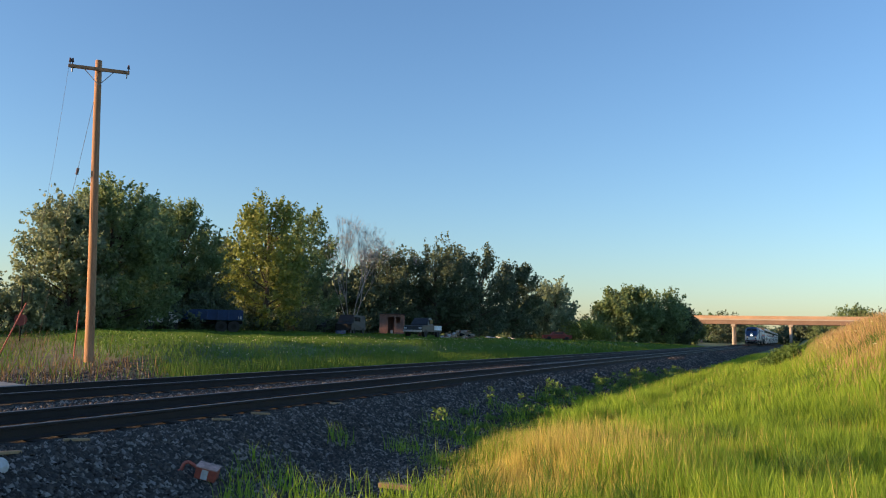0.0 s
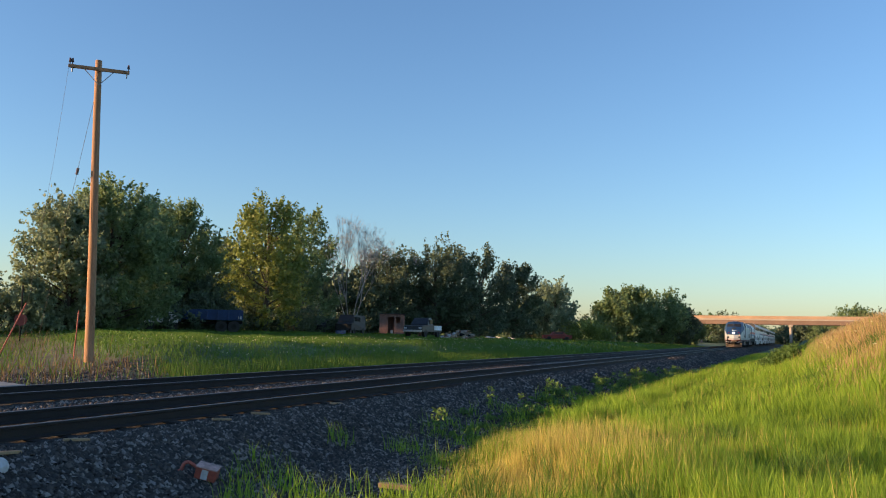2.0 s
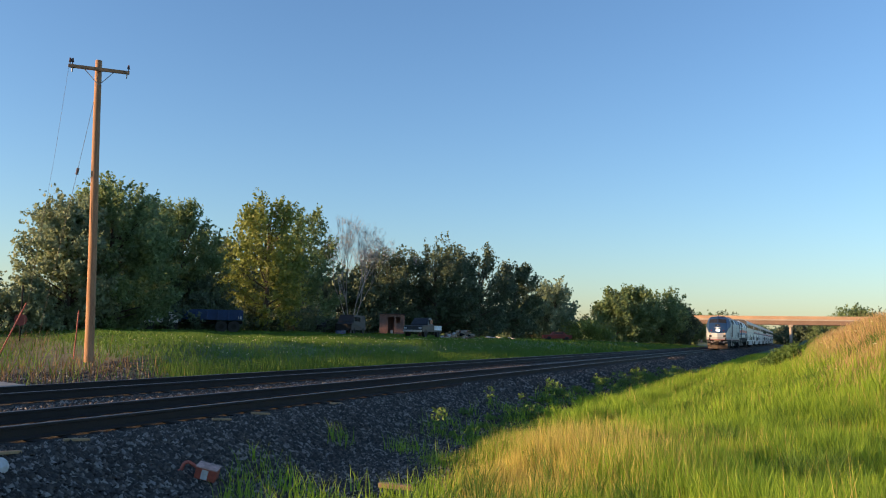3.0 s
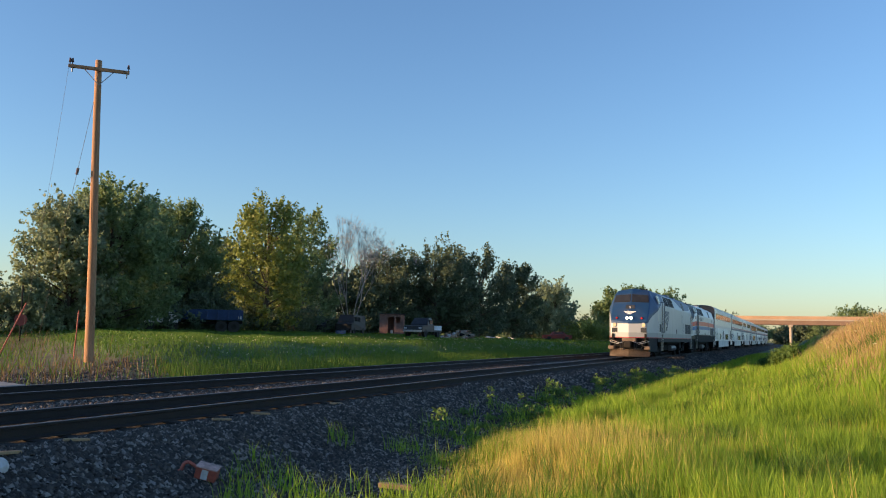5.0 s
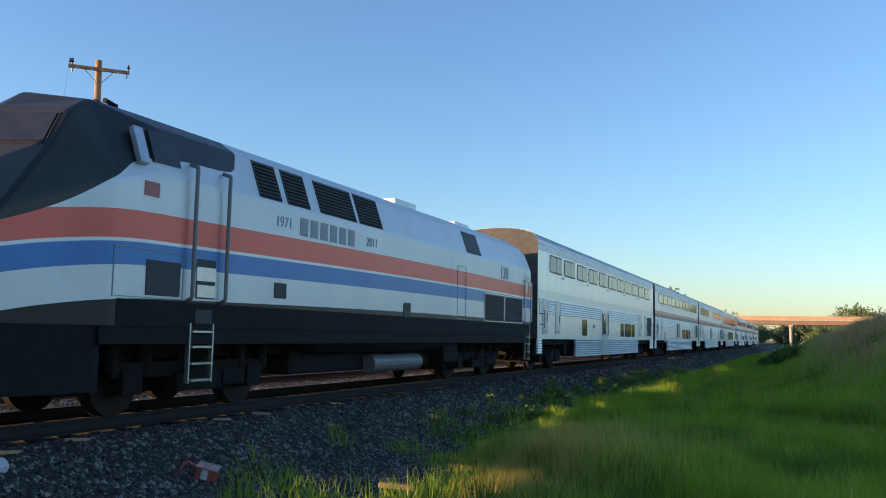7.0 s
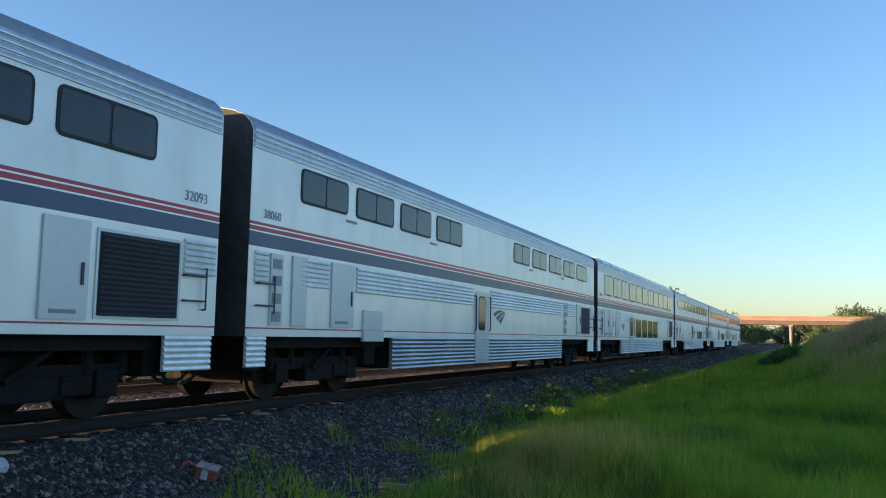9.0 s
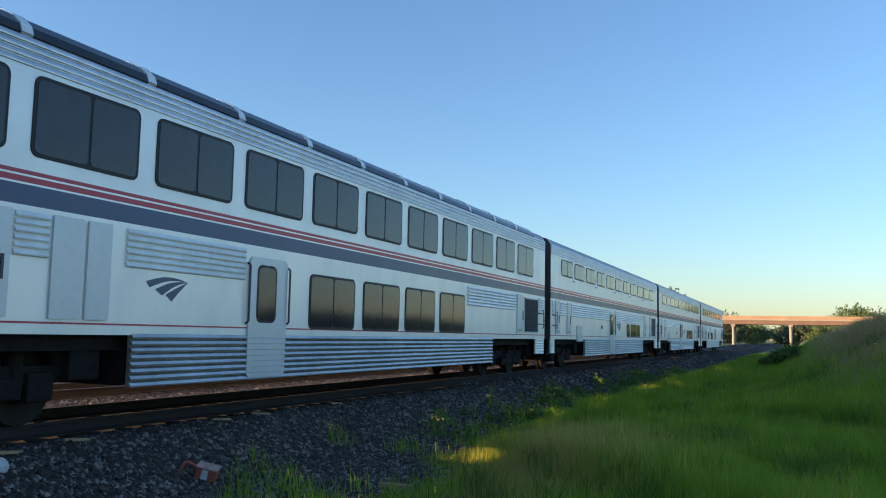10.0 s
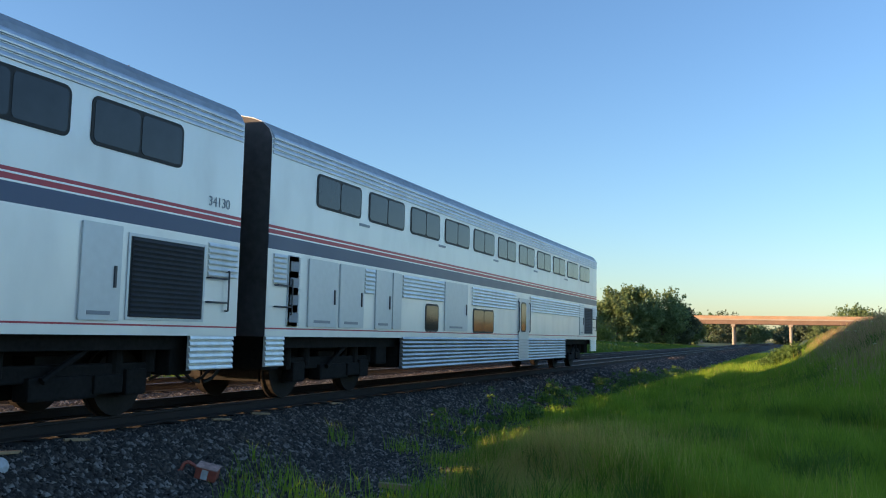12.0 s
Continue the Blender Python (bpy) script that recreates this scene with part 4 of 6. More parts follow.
PAINT_BLUE = livery("silver_and_blue_engine_paint", [(0, (0.1, 0.1, 0.1)), (1.24, RED), (1.285, (0.34, 0.36, 0.37)), (1.57, (0.48, 0.50, 0.51))],
                    top=[(0, 2.10), (0.58, 2.16), (0.76, 2.32), (1.15, 2.56), (1.82, 2.87), (2.69, 3.18), (3.6, 3.46), (4.9, 3.72), (5.0, 4.22), (7.0, 4.22), (11.0, 4.02), (14.1, 3.54), (17.0, 3.46), (19.2, 3.56), (20.4, 3.95), (26, 4.0)],
                    top_colour=(0.013, 0.055, 0.14), rough=0.40, metal=0.22, dirt=0.2)
PAINT_STRIPE = livery("striped_engine_paint", [(0, (0.02, 0.02, 0.02)), (1.24, (0.008, 0.009, 0.009)), (1.60, (0.64, 0.66, 0.67)), (2.06, (0.045, 0.18, 0.44)), (2.36, (0.7, 0.7, 0.7)), (2.41, (0.72, 0.13, 0.09)), (2.77, (0.64, 0.66, 0.67))],
                      shift=[(0, 0.62), (0.65, 0.75), (1.3, 0.87), (2.2, 0.97), (3.2, 1.0), (26, 1.0)],
                      top=[(0, 2.2), (0.65, 2.42), (1.3, 2.70), (2.1, 3.20), (2.6, 3.50), (3.4, 3.62), (4.6, 3.70), (5.0, 4.30), (26, 4.30)], top_colour=(0.028, 0.027, 0.028), rough=0.34, metal=0.25, dirt=0.10)

loco_one = locomotive("silver and deep blue passenger diesel locomotive with lit headlights", PAINT_BLUE, DARK_SILL, False, "5")
loco_two = locomotive("silver diesel locomotive with red and blue stripes and black nose", PAINT_STRIPE, BLACK_SILL, True, "130")
ALL11 = list(range(11))
TYP = [(15.1, 0.83), (16.2, 1.84), (18.2, 0.84)]
STD_CORR = [(0.55, 0.92), (1.62, 2.64), (3.35, 10.55), (12.0, 20.2), (24.75, 25.45)]
SERVICE = [(0.98, 0.34), (1.65, 1.05), (2.78, 1.0), (4.28, 0.78), (5.1, 0.45)]
SERVICE_CORR = [(0.55, 0.92), (3.82, 4.24), (5.62, 8.0), (10.0, 13.9), (15.4, 23.0), (24.75, 25.45)]
REAR_PANELS = [(20.3, 0.8), (22.3, 0.7)]
cars = [
    passenger_car("plain silver double-deck railcar coupled behind the locomotives", ALL11, [(6.9, 0.84)] + TYP, 10.65, [(0.98, 0.6), (2.68, 0.62)] + REAR_PANELS, STD_CORR, [("box", 8.9)], plain=True),
    passenger_car("silver double-deck sleeping car with paired lower windows", ALL11, [(13.9, 1.9), (16.1, 1.85), (18.24, 0.9)], 10.65, [(0.98, 0.6), (2.68, 0.62), (20.28, 0.85), (22.25, 0.75)], STD_CORR, [("hatch", 4.26)], text=("", "32093")),
    passenger_car("silver double-deck dining car with a gap between upper windows", [0, 1, 2, 3, 6, 7, 8, 9, 10], [], 10.75, [(1.65, 0.5), (3.0, 0.9), (22.3, 0.7)], [(0.55, 0.92), (1.98, 2.9), (4.0, 10.6), (12.05, 20.2), (20.85, 22.2), (24.75, 25.45)], [("hatch", 4.3), ("ladder", 1.0), ("ladder", 20.35)], text=("38060", ""), emblem_y=12.35),
    passenger_car("silver double-deck lounge car with curved glass roof windows", ALL11, [(10.05, 1.7), (12.1, 1.7), (14.1, 1.7), (16.1, 1.7)], 8.15, [(1.65, 1.05), (2.78, 0.95), (4.28, 0.5), (4.82, 0.42), (22.3, 0.7)], [(0.55, 0.92), (3.76, 4.24), (5.5, 8.1), (18.0, 22.2), (24.75, 25.45)], [("ladder", 1.0)], lounge=True, text=("33003", ""), emblem_y=5.9),
    passenger_car("silver double-deck coach with a row of upper windows", ALL11, TYP, 10.7, [(0.98, 0.6), (2.68, 0.62)] + REAR_PANELS, STD_CORR, [("hatch", 4.26), ("box", 8.9)], emblem_y=12.5),
    passenger_car("silver double-deck coach with small lower windows", ALL11, TYP, 10.7, [(0.98, 0.6), (2.68, 0.62)] + REAR_PANELS, STD_CORR, [("hatch", 4.26), ("box", 8.9)], emblem_y=13.1, text=("", "34130")),
    passenger_car("last silver double-deck coach of the train with baggage doors", ALL11, [(6.9, 0.8), (10.1, 1.7)], 14.1, SERVICE + [(8.05, 1.6), (22.3, 0.7)], SERVICE_CORR, [("ladder", 1.0)], last=True),
]

# ---- bridge ----
def bridge():
    b = tagged(new("road_bridge"), "tan concrete road bridge over the tracks", "bridge")
    b.location = (0, 318, 0)
    part("deck", box(B(), -46, -5, 8.2, 24, 5, 8.75, 0.05), CONCRETE, b)
    for y in (-4.6, -1.6, 1.6, 4.6):
        part("girder", box(box(B(), -46, y - 0.22, 6.9, 24, y + 0.22, 8.2), -46, y - 0.45, 6.85, 24, y + 0.45, 7.05), GIRDER, b, "brown weathered girder")
    for y in (-4.9, 4.9):
        part("parapet", box(B(), -48, y - 0.15, 8.74, 26, y + 0.15, 9.75, 0.03), CONCRETE_TAN, b, "sunlit tan parapet")
    for x in (-32.0, -20.3, -1.7):
        part("pier_cap", box(B(), x - 0.7, -5.0, 6.0, x + 0.7, 5.0, 6.85, 0.08), CONCRETE, b)
        for y in (-3.8, 0, 3.8):
            part("pier_column", rod(B(), (x, y, -0.5), (x, y, 6.0), 0.5, 0.5, 18), CONCRETE, b)
    for x, s in ((-46, -1), (24, 1)):
        part("abutment", box(B(), x, -5, -0.5, x + s * 3, 5, 8.2, 0.05), CONCRETE, b)
    # approach embankments
    for x0, x1 in ((-48, -150), (26, 150)):
        bm = B()
        v = [bm.verts.new(p) for p in ((x0, -20, -0.5), (x0, -5.2, 8.2), (x0, 5.2, 8.2), (x0, 20, -0.5), (x1, -14, -0.5), (x1, -5, 5.0), (x1, 5, 5.0), (x1, 14, -0.5))]
        for f in ((0, 1, 2, 3), (4, 7, 6, 5), (0, 4, 5, 1), (1, 5, 6, 2), (2, 6, 7, 3)):
            bm.faces.new([v[i] for i in f])
        bmesh.ops.recalc_face_normals(bm, faces=bm.faces)
        part("embankment", bm, GRASS_FAR, b, "grassy approach embankment")
    return b


bridge()

# ---- utility pole ----
def utility_pole():
    p = tagged(new("utility_pole"), "weathered brown wooden utility pole with a crossarm", "utility pole")
    p.location = (-23.3, 23.35, -0.02)
    lean = (-0.17, -0.17)
    top = 11.0
    bm = B()
    rings = []
    for i in range(12):
        t = i / 11
        r = 0.165 - 0.05 * t
        cx_, cy_ = lean[0] * t + 0.012 * math.sin(5 * t), lean[1] * t + 0.02 * math.cos(4 * t) - 0.02
        rings.append([bm.verts.new((cx_ + r * math.cos(a), cy_ + r * math.sin(a), top * t)) for a in np.linspace(0, 2 * math.pi, 17)[:-1]])
    for ra, rb in zip(rings, rings[1:]):
        for i in range(16):
            bm.faces.new((ra[i], ra[(i + 1) % 16], rb[(i + 1) % 16], rb[i]))
    bm.faces.new(rings[-1])
    part("shaft", bm, POLE_WOOD, p, smooth=True)
    ux, uy = 0.702, 0.712
    c = Vector((lean[0], lean[1], top - 0.36))
    o = Vector((0.11, -0.11, 0))
    bm = box(B(), -1.04, -0.05, -0.06, 1.04, 0.05, 0.06, 0.01)
    bmesh.ops.transform(bm, matrix=Matrix.Translation(c + o) @ Euler((0, radians(-0.3), math.atan2(uy, ux))).to_matrix().to_4x4(), verts=bm.verts)
    part("crossarm", bm, POLE_WOOD, p, "grey weathered crossarm")
    for d in (-0.98, -0.9, 1.0):
        q = c + o + Vector((ux * d, uy * d, 0.05))
        bm = rod(B(), q, q + Vector((0, 0, 0.14)), 0.018, 0.018, 8)
        for k in range(3):
            rod(bm, q + Vector((0, 0, 0.1 + 0.05 * k)), q + Vector((0, 0, 0.14 + 0.05 * k)), 0.055 - 0.008 * k, 0.045 - 0.008 * k, 12)
        part("insulator", bm, CERAMIC, p)
    for d in (-0.9, 0.95):
        q = c + o + Vector((ux * d, uy * d, -0.06))
        part("bolt_bracket", rod(B(), q, q - Vector((0, 0, 0.16)), 0.03, 0.02, 8), IRON, p)
    for s in (-1, 1):
        a = c + o + Vector((ux * s * 0.5, uy * s * 0.5, -0.05))
        part("brace", rod(B(), a, Vector((lean[0] * 0.95, lean[1] * 0.95, top - 0.95)) + o * 0.9, 0.014, 0.014, 6), IRON, p)
    a = Vector((lean[0], lean[1], top - 0.75))
    e = Vector((-1.25, -1.25, 0.2))
    part("guy_wire", tube(B(), [a, a.lerp(e, 0.33), e], 0.007, 5), CABLE, p)
    g = a.lerp(e, 0.34)
    part("strain_insulator", rod(B(), g - (e - a).normalized() * 0.12, g + (e - a).normalized() * 0.12, 0.05, 0.05, 10), CERAMIC, p)
    q = c + o + Vector((-ux, -uy, 0.2))
    part("line_wire", tube(B(), [q, q + Vector((-0.2, -0.2, -3.5)), q + Vector((-0.7, -0.7, -10.4))], 0.004, 4), CABLE, p)
    return p


utility_pole()

# ---- trees ----
rng = np.random.default_rng(7)


def leaves_at(c, size):
    """One small bent-lozenge leaf at every centre."""
    count = len(c)
    u = rng.normal(size=(count, 3))
    u /= np.linalg.norm(u, axis=1)[:, None]
    v = np.cross(u, rng.normal(size=(count, 3)))
    v /= np.linalg.norm(v, axis=1)[:, None]
    s = size * rng.uniform(0.5, 1.25, count)[:, None]
    u, v = u * s, v * s * 0.62
    verts = np.stack([c - u, c + v * 0.9 - u * 0.1, c + u, c - v], 1).reshape(-1, 3)
    return verts, np.arange(count * 4).reshape(-1, 4)


def tree(x, y, top, width, leaf, label, count=6000, size=0.26, trunk=0.25, low=0.12, bark=None, seed=0, group="trees behind the track", wide=0.42, boughs=95):
    """Boughs rise from the trunk to an uneven domed outline; leafy sprays run outward along them."""
    z0 = float(height(x, y))
    t = tagged(new("tree"), label, "tree", group)
    t.location = (x, y, z0 - 0.1)
    h, w = (top - z0) * 1.05, width / 2 * 1.06
    r2 = np.random.default_rng(seed)
    k = low + (0.985 - low) * r2.uniform(0, 1, boughs) ** 0.85
    az = r2.uniform(0, 2 * np.pi, boughs)
    reach = np.where(k > wide, (k - wide) / (1.0 - wide), (wide - k) / (wide - low + (0.06 if top > 7 else 0.22)))
    rad = w * np.sqrt(np.clip(1 - reach ** 2, 0.02, 1))
    ph = r2.uniform(0, 6.283, 4)
    lump = 0.93 + 0.10 * np.sin(3 * az + ph[0] + 4 * k) + 0.08 * np.sin(5 * az - 9 * k + ph[1]) + r2.uniform(-0.10, 0.07, boughs)
    tip = np.stack([rad * np.cos(az) * lump, rad * np.sin(az) * lump, h * (k * (0.965 + 0.035 * np.sin(3 * az + ph[2])))], 1)
    root = np.stack([0 * k, 0 * k, h * np.clip(0.62 * k - 0.04, 0.04, 0.7)], 1)
    bm = rod(B(), (0, 0, 0), (0.1, 0.05, h * 0.35), trunk, trunk * 0.7, 10)
    rod(bm, (0.1, 0.05, h * 0.35), (0.0, 0.0, h * 0.82), trunk * 0.7, trunk * 0.2, 8)
    for a, b in list(zip(root, tip))[:26]:
        rod(bm, a, a + (b - a) * 0.9, trunk * 0.3, trunk * 0.06, 5)
    part("trunk", bm, bark or BARK, t)
    size = size * (0.62 if size < 0.32 else 0.78)
    each = 14
    n = int(count * (3.2 if size < 0.17 else 1.8)) // each
    reach3 = tip - root
    span = np.linalg.norm(reach3, axis=1)
    pick = r2.choice(boughs, n, p=span / span.sum())
    s = 0.34 + 0.68 * r2.uniform(0, 1, n) ** 0.62
    d = reach3[pick] / span[pick][:, None]
    c = root[pick] + reach3[pick] * s[:, None] + r2.normal(0, 1, (n, 3)) * (span[pick] * 0.085 * (1.25 - 0.7 * s))[:, None]
    run = d * 0.9 + r2.normal(0, 0.45, (n, 3)) + [0, 0, 0.18]
    run *= (size * r2.uniform(3.0, 8.0, n) / np.linalg.norm(run, axis=1))[:, None]
    along = r2.uniform(-0.4, 0.8, (n, each, 1))
    c = c[:, None] + run[:, None] * along + r2.normal(0, size * 1.0, (n, each, 3)) * (1.0 - 0.8 * np.clip(along, 0, 1))
    c[..., 2] = np.maximum(c[..., 2], 0.1)
    v, f = leaves_at(c.reshape(-1, 3), size)
    soup("crown", v, f, leaf, t)
    return t


def dead_tree(x, y, top, width, seed):
    z0 = float(height(x, y))
    t = tagged(new("dead_tree"), "bare pale dead tree with fine upright branches", "tree", "trees behind the track")
    t.location = (x, y, z0 - 0.1)
    h, w = top - z0, width / 2
    r2 = random.Random(seed)
    limbs, twigs = [], []

    def grow(p, d, length, r, level):
        q = p + d * length
        (limbs if level < 4 else twigs).append((*p, *q, r, r * 0.62))
        if level >= 6:
            return
        for i in range(3):
            e = (d + Vector((r2.uniform(-0.36, 0.36), r2.uniform(-0.36, 0.36), r2.uniform(0.05, 0.28)))).normalized()
            grow(q, e, length * r2.uniform(0.6, 0.82), max(r * 0.58, 0.0065), level + 1)

    for a in range(4):
        grow(Vector((0, 0, 0)), Vector((0.35 * math.cos(a * 1.6), 0.35 * math.sin(a * 1.6), 1)).normalized(), h * 0.27, 0.075, 0)
    for name, segs, sides in (("trunk", limbs, 7), ("twig_crown", twigs, 3)):
        g = np.array(segs)
        p, q = g[:, :3], g[:, 3:6]
        d = (q - p) / np.linalg.norm(q - p, axis=1)[:, None]
        u = np.cross(d, [0.3, 0.9, 0.1])
        u /= np.linalg.norm(u, axis=1)[:, None]
        v = np.cross(d, u)
        t2 = np.arange(sides) * 2 * np.pi / sides
        ring = u[:, None, :] * np.cos(t2)[None, :, None] + v[:, None, :] * np.sin(t2)[None, :, None]
        verts = np.concatenate([p[:, None] + ring * g[:, 6][:, None, None], q[:, None] + ring * g[:, 7][:, None, None]], 1)
        i = np.arange(sides)
        quad = np.stack([i, (i + 1) % sides, (i + 1) % sides + sides, i + sides], 1)
        soup(name, verts.reshape(-1, 3), (np.arange(len(g))[:, None, None] * 2 * sides + quad[None]).reshape(-1, 4), BARK_PALE, t)
    return t


GREEN_L, DARK_L, YEL_L = "broad green leafy tree at the field edge", "dark shaded leafy tree in a dense row", "yellow-green leafy tree catching evening sun"
tree(-44.9, 42.8, 9.9, 6.2, LEAF_PALE_HAZED, "grey-green feathery tree with haze-paled leaves at the field edge", 7500, 0.24, seed=1, low=0.02)
tree(-44.8, 46.3, 11.5, 9.0, LEAF, GREEN_L, 9500, 0.24, seed=2, low=0.04)
tree(-49.6, 52.5, 11.6, 8.4, LEAF, GREEN_L, 8000, 0.25, seed=3, low=0.05)
tree(-50.2, 60.2, 12.2, 7.2, LEAF, GREEN_L, 7000, 0.25, seed=4, low=0.05)
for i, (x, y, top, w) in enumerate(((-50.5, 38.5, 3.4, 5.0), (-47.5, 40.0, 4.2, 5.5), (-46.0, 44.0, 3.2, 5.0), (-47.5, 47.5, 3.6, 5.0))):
    tree(x, y, top, w, LEAF_PALE_HAZED, "rounded green bush under the trees", 2500, 0.2, seed=80 + i, low=0.0, trunk=0.08, group="bushes under the trees")
for i in range(12):
    x, y = -49.0 - 1.5 * math.sin(i * 2.1) - (3 if i > 6 else 0), 44 + 6.2 * i
    tree(x, y, 3.4 + 0.7 * math.sin(i * 1.7), 6.5, LEAF_DARK, "dark shrub in the undergrowth below the trees", 1800, 0.24, seed=120 + i, low=0.0, trunk=0.08, group="undergrowth shrubs")
tree(-57.2, 75.8, 11.2, 8.0, LEAF_DARK, DARK_L, 6000, 0.28, seed=5)
tree(-49.8, 60.7, 6.0, 8.5, LEAF_DARK, "low dark spreading bush behind parked trucks", 5000, 0.24, seed=6, low=0.0, trunk=0.12)
tree(-47.9, 70.2, 14.2, 8.6, LEAF_YELLOW, YEL_L, 9500, 0.28, seed=7, low=0.03)
tree(-51.2, 82.0, 14.6, 8.2, LEAF, GREEN_L, 7500, 0.29, seed=8, low=0.06)
dead_tree(-47.1, 86.0, 14.9, 7.8, 3)
dead_tree(-51.6, 101.5, 13.6, 6.0, 5)
tree(-48.8, 99.4, 12.2, 9.0, LEAF_DARK, DARK_L, 8000, 0.30, seed=9, low=0.02)
tree(-44.2, 103.8, 13.9, 10.2, LEAF_DARK, DARK_L, 9500, 0.30, seed=10, low=0.02)
tree(-40.8, 111.2, 13.2, 10.5, LEAF_DARK, DARK_L, 8000, 0.31, seed=11, low=0.02)
tree(-37.9, 118.4, 11.8, 7.4, LEAF_DARK, DARK_L, 7000, 0.31, seed=12, low=0.03)
tree(-53.5, 96.0, 9.0, 11.0, LEAF_DARK, DARK_L, 6000, 0.34, seed=13, low=0.0)
tree(-48.0, 110.0, 8.5, 12.0, LEAF_DARK, DARK_L, 6000, 0.34, seed=14, low=0.0)
tree(-39.1, 144.8, 10.2, 7.8, LEAF_PALE_HAZED, "pale hazy willow-like tree at the field edge", 5000, 0.36, seed=15, low=0.03)
tree(-44.0, 150.0, 8.0, 9.0, LEAF_DARK, DARK_L, 4000, 0.38, seed=16, low=0.0)
tree(-34.0, 146.5, 4.2, 8.5, LEAF_YELLOW, "rounded yellow-green bush beside the line", 4500, 0.30, seed=17, low=0.0, trunk=0.1)
tree(-36.2, 187.0, 11.6, 9.5, LEAF, GREEN_L, 6500, 0.42, seed=18, low=0.0)
tree(-33.2, 190.0, 12.0, 10.0, LEAF, GREEN_L, 6500, 0.42, seed=19, low=0.0)
tree(-28.5, 199.0, 11.8, 12.0, LEAF, GREEN_L, 7000, 0.44, seed=20, low=0.0)
tree(-25.6, 205.0, 8.2, 7.5, LEAF_DARK, DARK_L, 4500, 0.44, seed=21, low=0.0)
tree(-23.6, 214.0, 5.2, 4.5, LEAF, GREEN_L, 3500, 0.44, seed=22, low=0.0)
for i, (x, y, top, w) in enumerate(((-27, 382, 12.2, 13), (20, 350, 14.2, 16), (29, 352, 12.0, 15), (-36, 390, 12.0, 15), (-46, 392, 13, 16), (-18, 420, 9, 14), (3, 400, 9.5, 15), (12, 395, 9.0, 14), (-5, 440, 8, 14), (-56, 380, 13.0, 18), (-70, 340, 13, 20))):
    tree(x, y, top, w, LEAF if i % 2 else LEAF_DARK, "distant leafy tree beyond the bridge", 3500, 0.6, seed=40 + i, low=0.0, group="distant trees")
for i, (x, y, top, w) in enumerate(((-78, 52, 6.5, 9), (-84, 62, 7.5, 11), (-62, 44, 4.0, 7), (-74, 84, 11, 13), (-68, 104, 11, 14), (-62, 125, 11, 14), (-58, 150, 10, 14), (-54, 178, 10, 15))):
    tree(x, y, top, w, LEAF_DARK, "leafy tree in the second row behind the yard", 4000, 0.42, seed=60 + i, low=0.0, group="trees behind the track")

# ---- grass, weeds and gravel ----
def blades(x, y, h, w, lean, material, name, label, curl=0.35):
    n = len(x)
    z = height(x, y) - 0.02
    a = rng.uniform(0, 2 * np.pi, n)
    b = rng.uniform(0, 2 * np.pi, n)
    side = np.stack([np.cos(a), np.sin(a), 0 * a], 1) * (w / 2)[:, None]
    bend = np.stack([np.cos(b), np.sin(b), 0 * b], 1) * (h * lean)[:, None]
    base = np.stack([x, y, z], 1)
    up = np.stack([0 * h, 0 * h, h], 1)
    mid = base + up * 0.55 + bend * curl
    tip = base + up + bend
    if n and w.mean() > 0.024:
        v = np.stack([base - side, base + side, tip], 1).reshape(-1, 3)
        f = np.arange(n * 3).reshape(-1, 3)
    else:
        v = np.stack([base - side, base + side, mid - side * 0.75, mid + side * 0.75, tip], 1).reshape(-1, 3)
        k = np.arange(n)[:, None] * 5
        f = np.concatenate([k + [0, 1, 3], k + [0, 3, 2], k + [2, 3, 4]], 0)
    ob = soup(name, v, f, material)
    return tagged(ob, label, "grass", kind="stuff")


def scatter(n, x0, x1, y0, y1, keep):
    x, y = rng.uniform(x0, x1, n), rng.uniform(y0, y1, n)
    k = rng.uniform(0, 1, n) < keep(x, y)
    return x[k], y[k]


def edge(y):
    """Where the verge grass meets the gravel."""
    return -5.95 - 0.30 * sstep(y, 15, 24) + 2.4 * np.exp(-((y - 7.5) / 4.6) ** 2) + 0.18 * np.sin(y * 0.9) + 0.15 * np.sin(y * 2.3 + 1)


def in_view(x, y, m=1.0):
    return (x < 0.10 * y + m) & (x > -1.25 * y - m) & (y > 5)


def dryness(x, y):
    fore = np.exp(-(((x + 3.4) / 1.5) ** 2 + ((y - 10.6) / 3.0) ** 2))
    return np.clip(0.85 * fore + 0.01 + 0.05 * bumps(x, y, 0.8, 3.0), 0, 1)


def russet(x, y):
    """Share of dead, reddish grass along the top of the bank."""
    return np.clip(0.85 * sstep(x + 0.35 * bumps(x, y, 0.7, 5.0), 0.2, 1.8) * sstep(y, 17, 27) * (1 - 0.7 * sstep(y, 60, 100)), 0, 1)


def verge(x, y):
    soft = np.clip((x - edge(y)) / 1.3 + 0.22 + 0.12 * bumps(x, y, 1.5, 6.0), 0, 1)
    return soft * in_view(x, y)


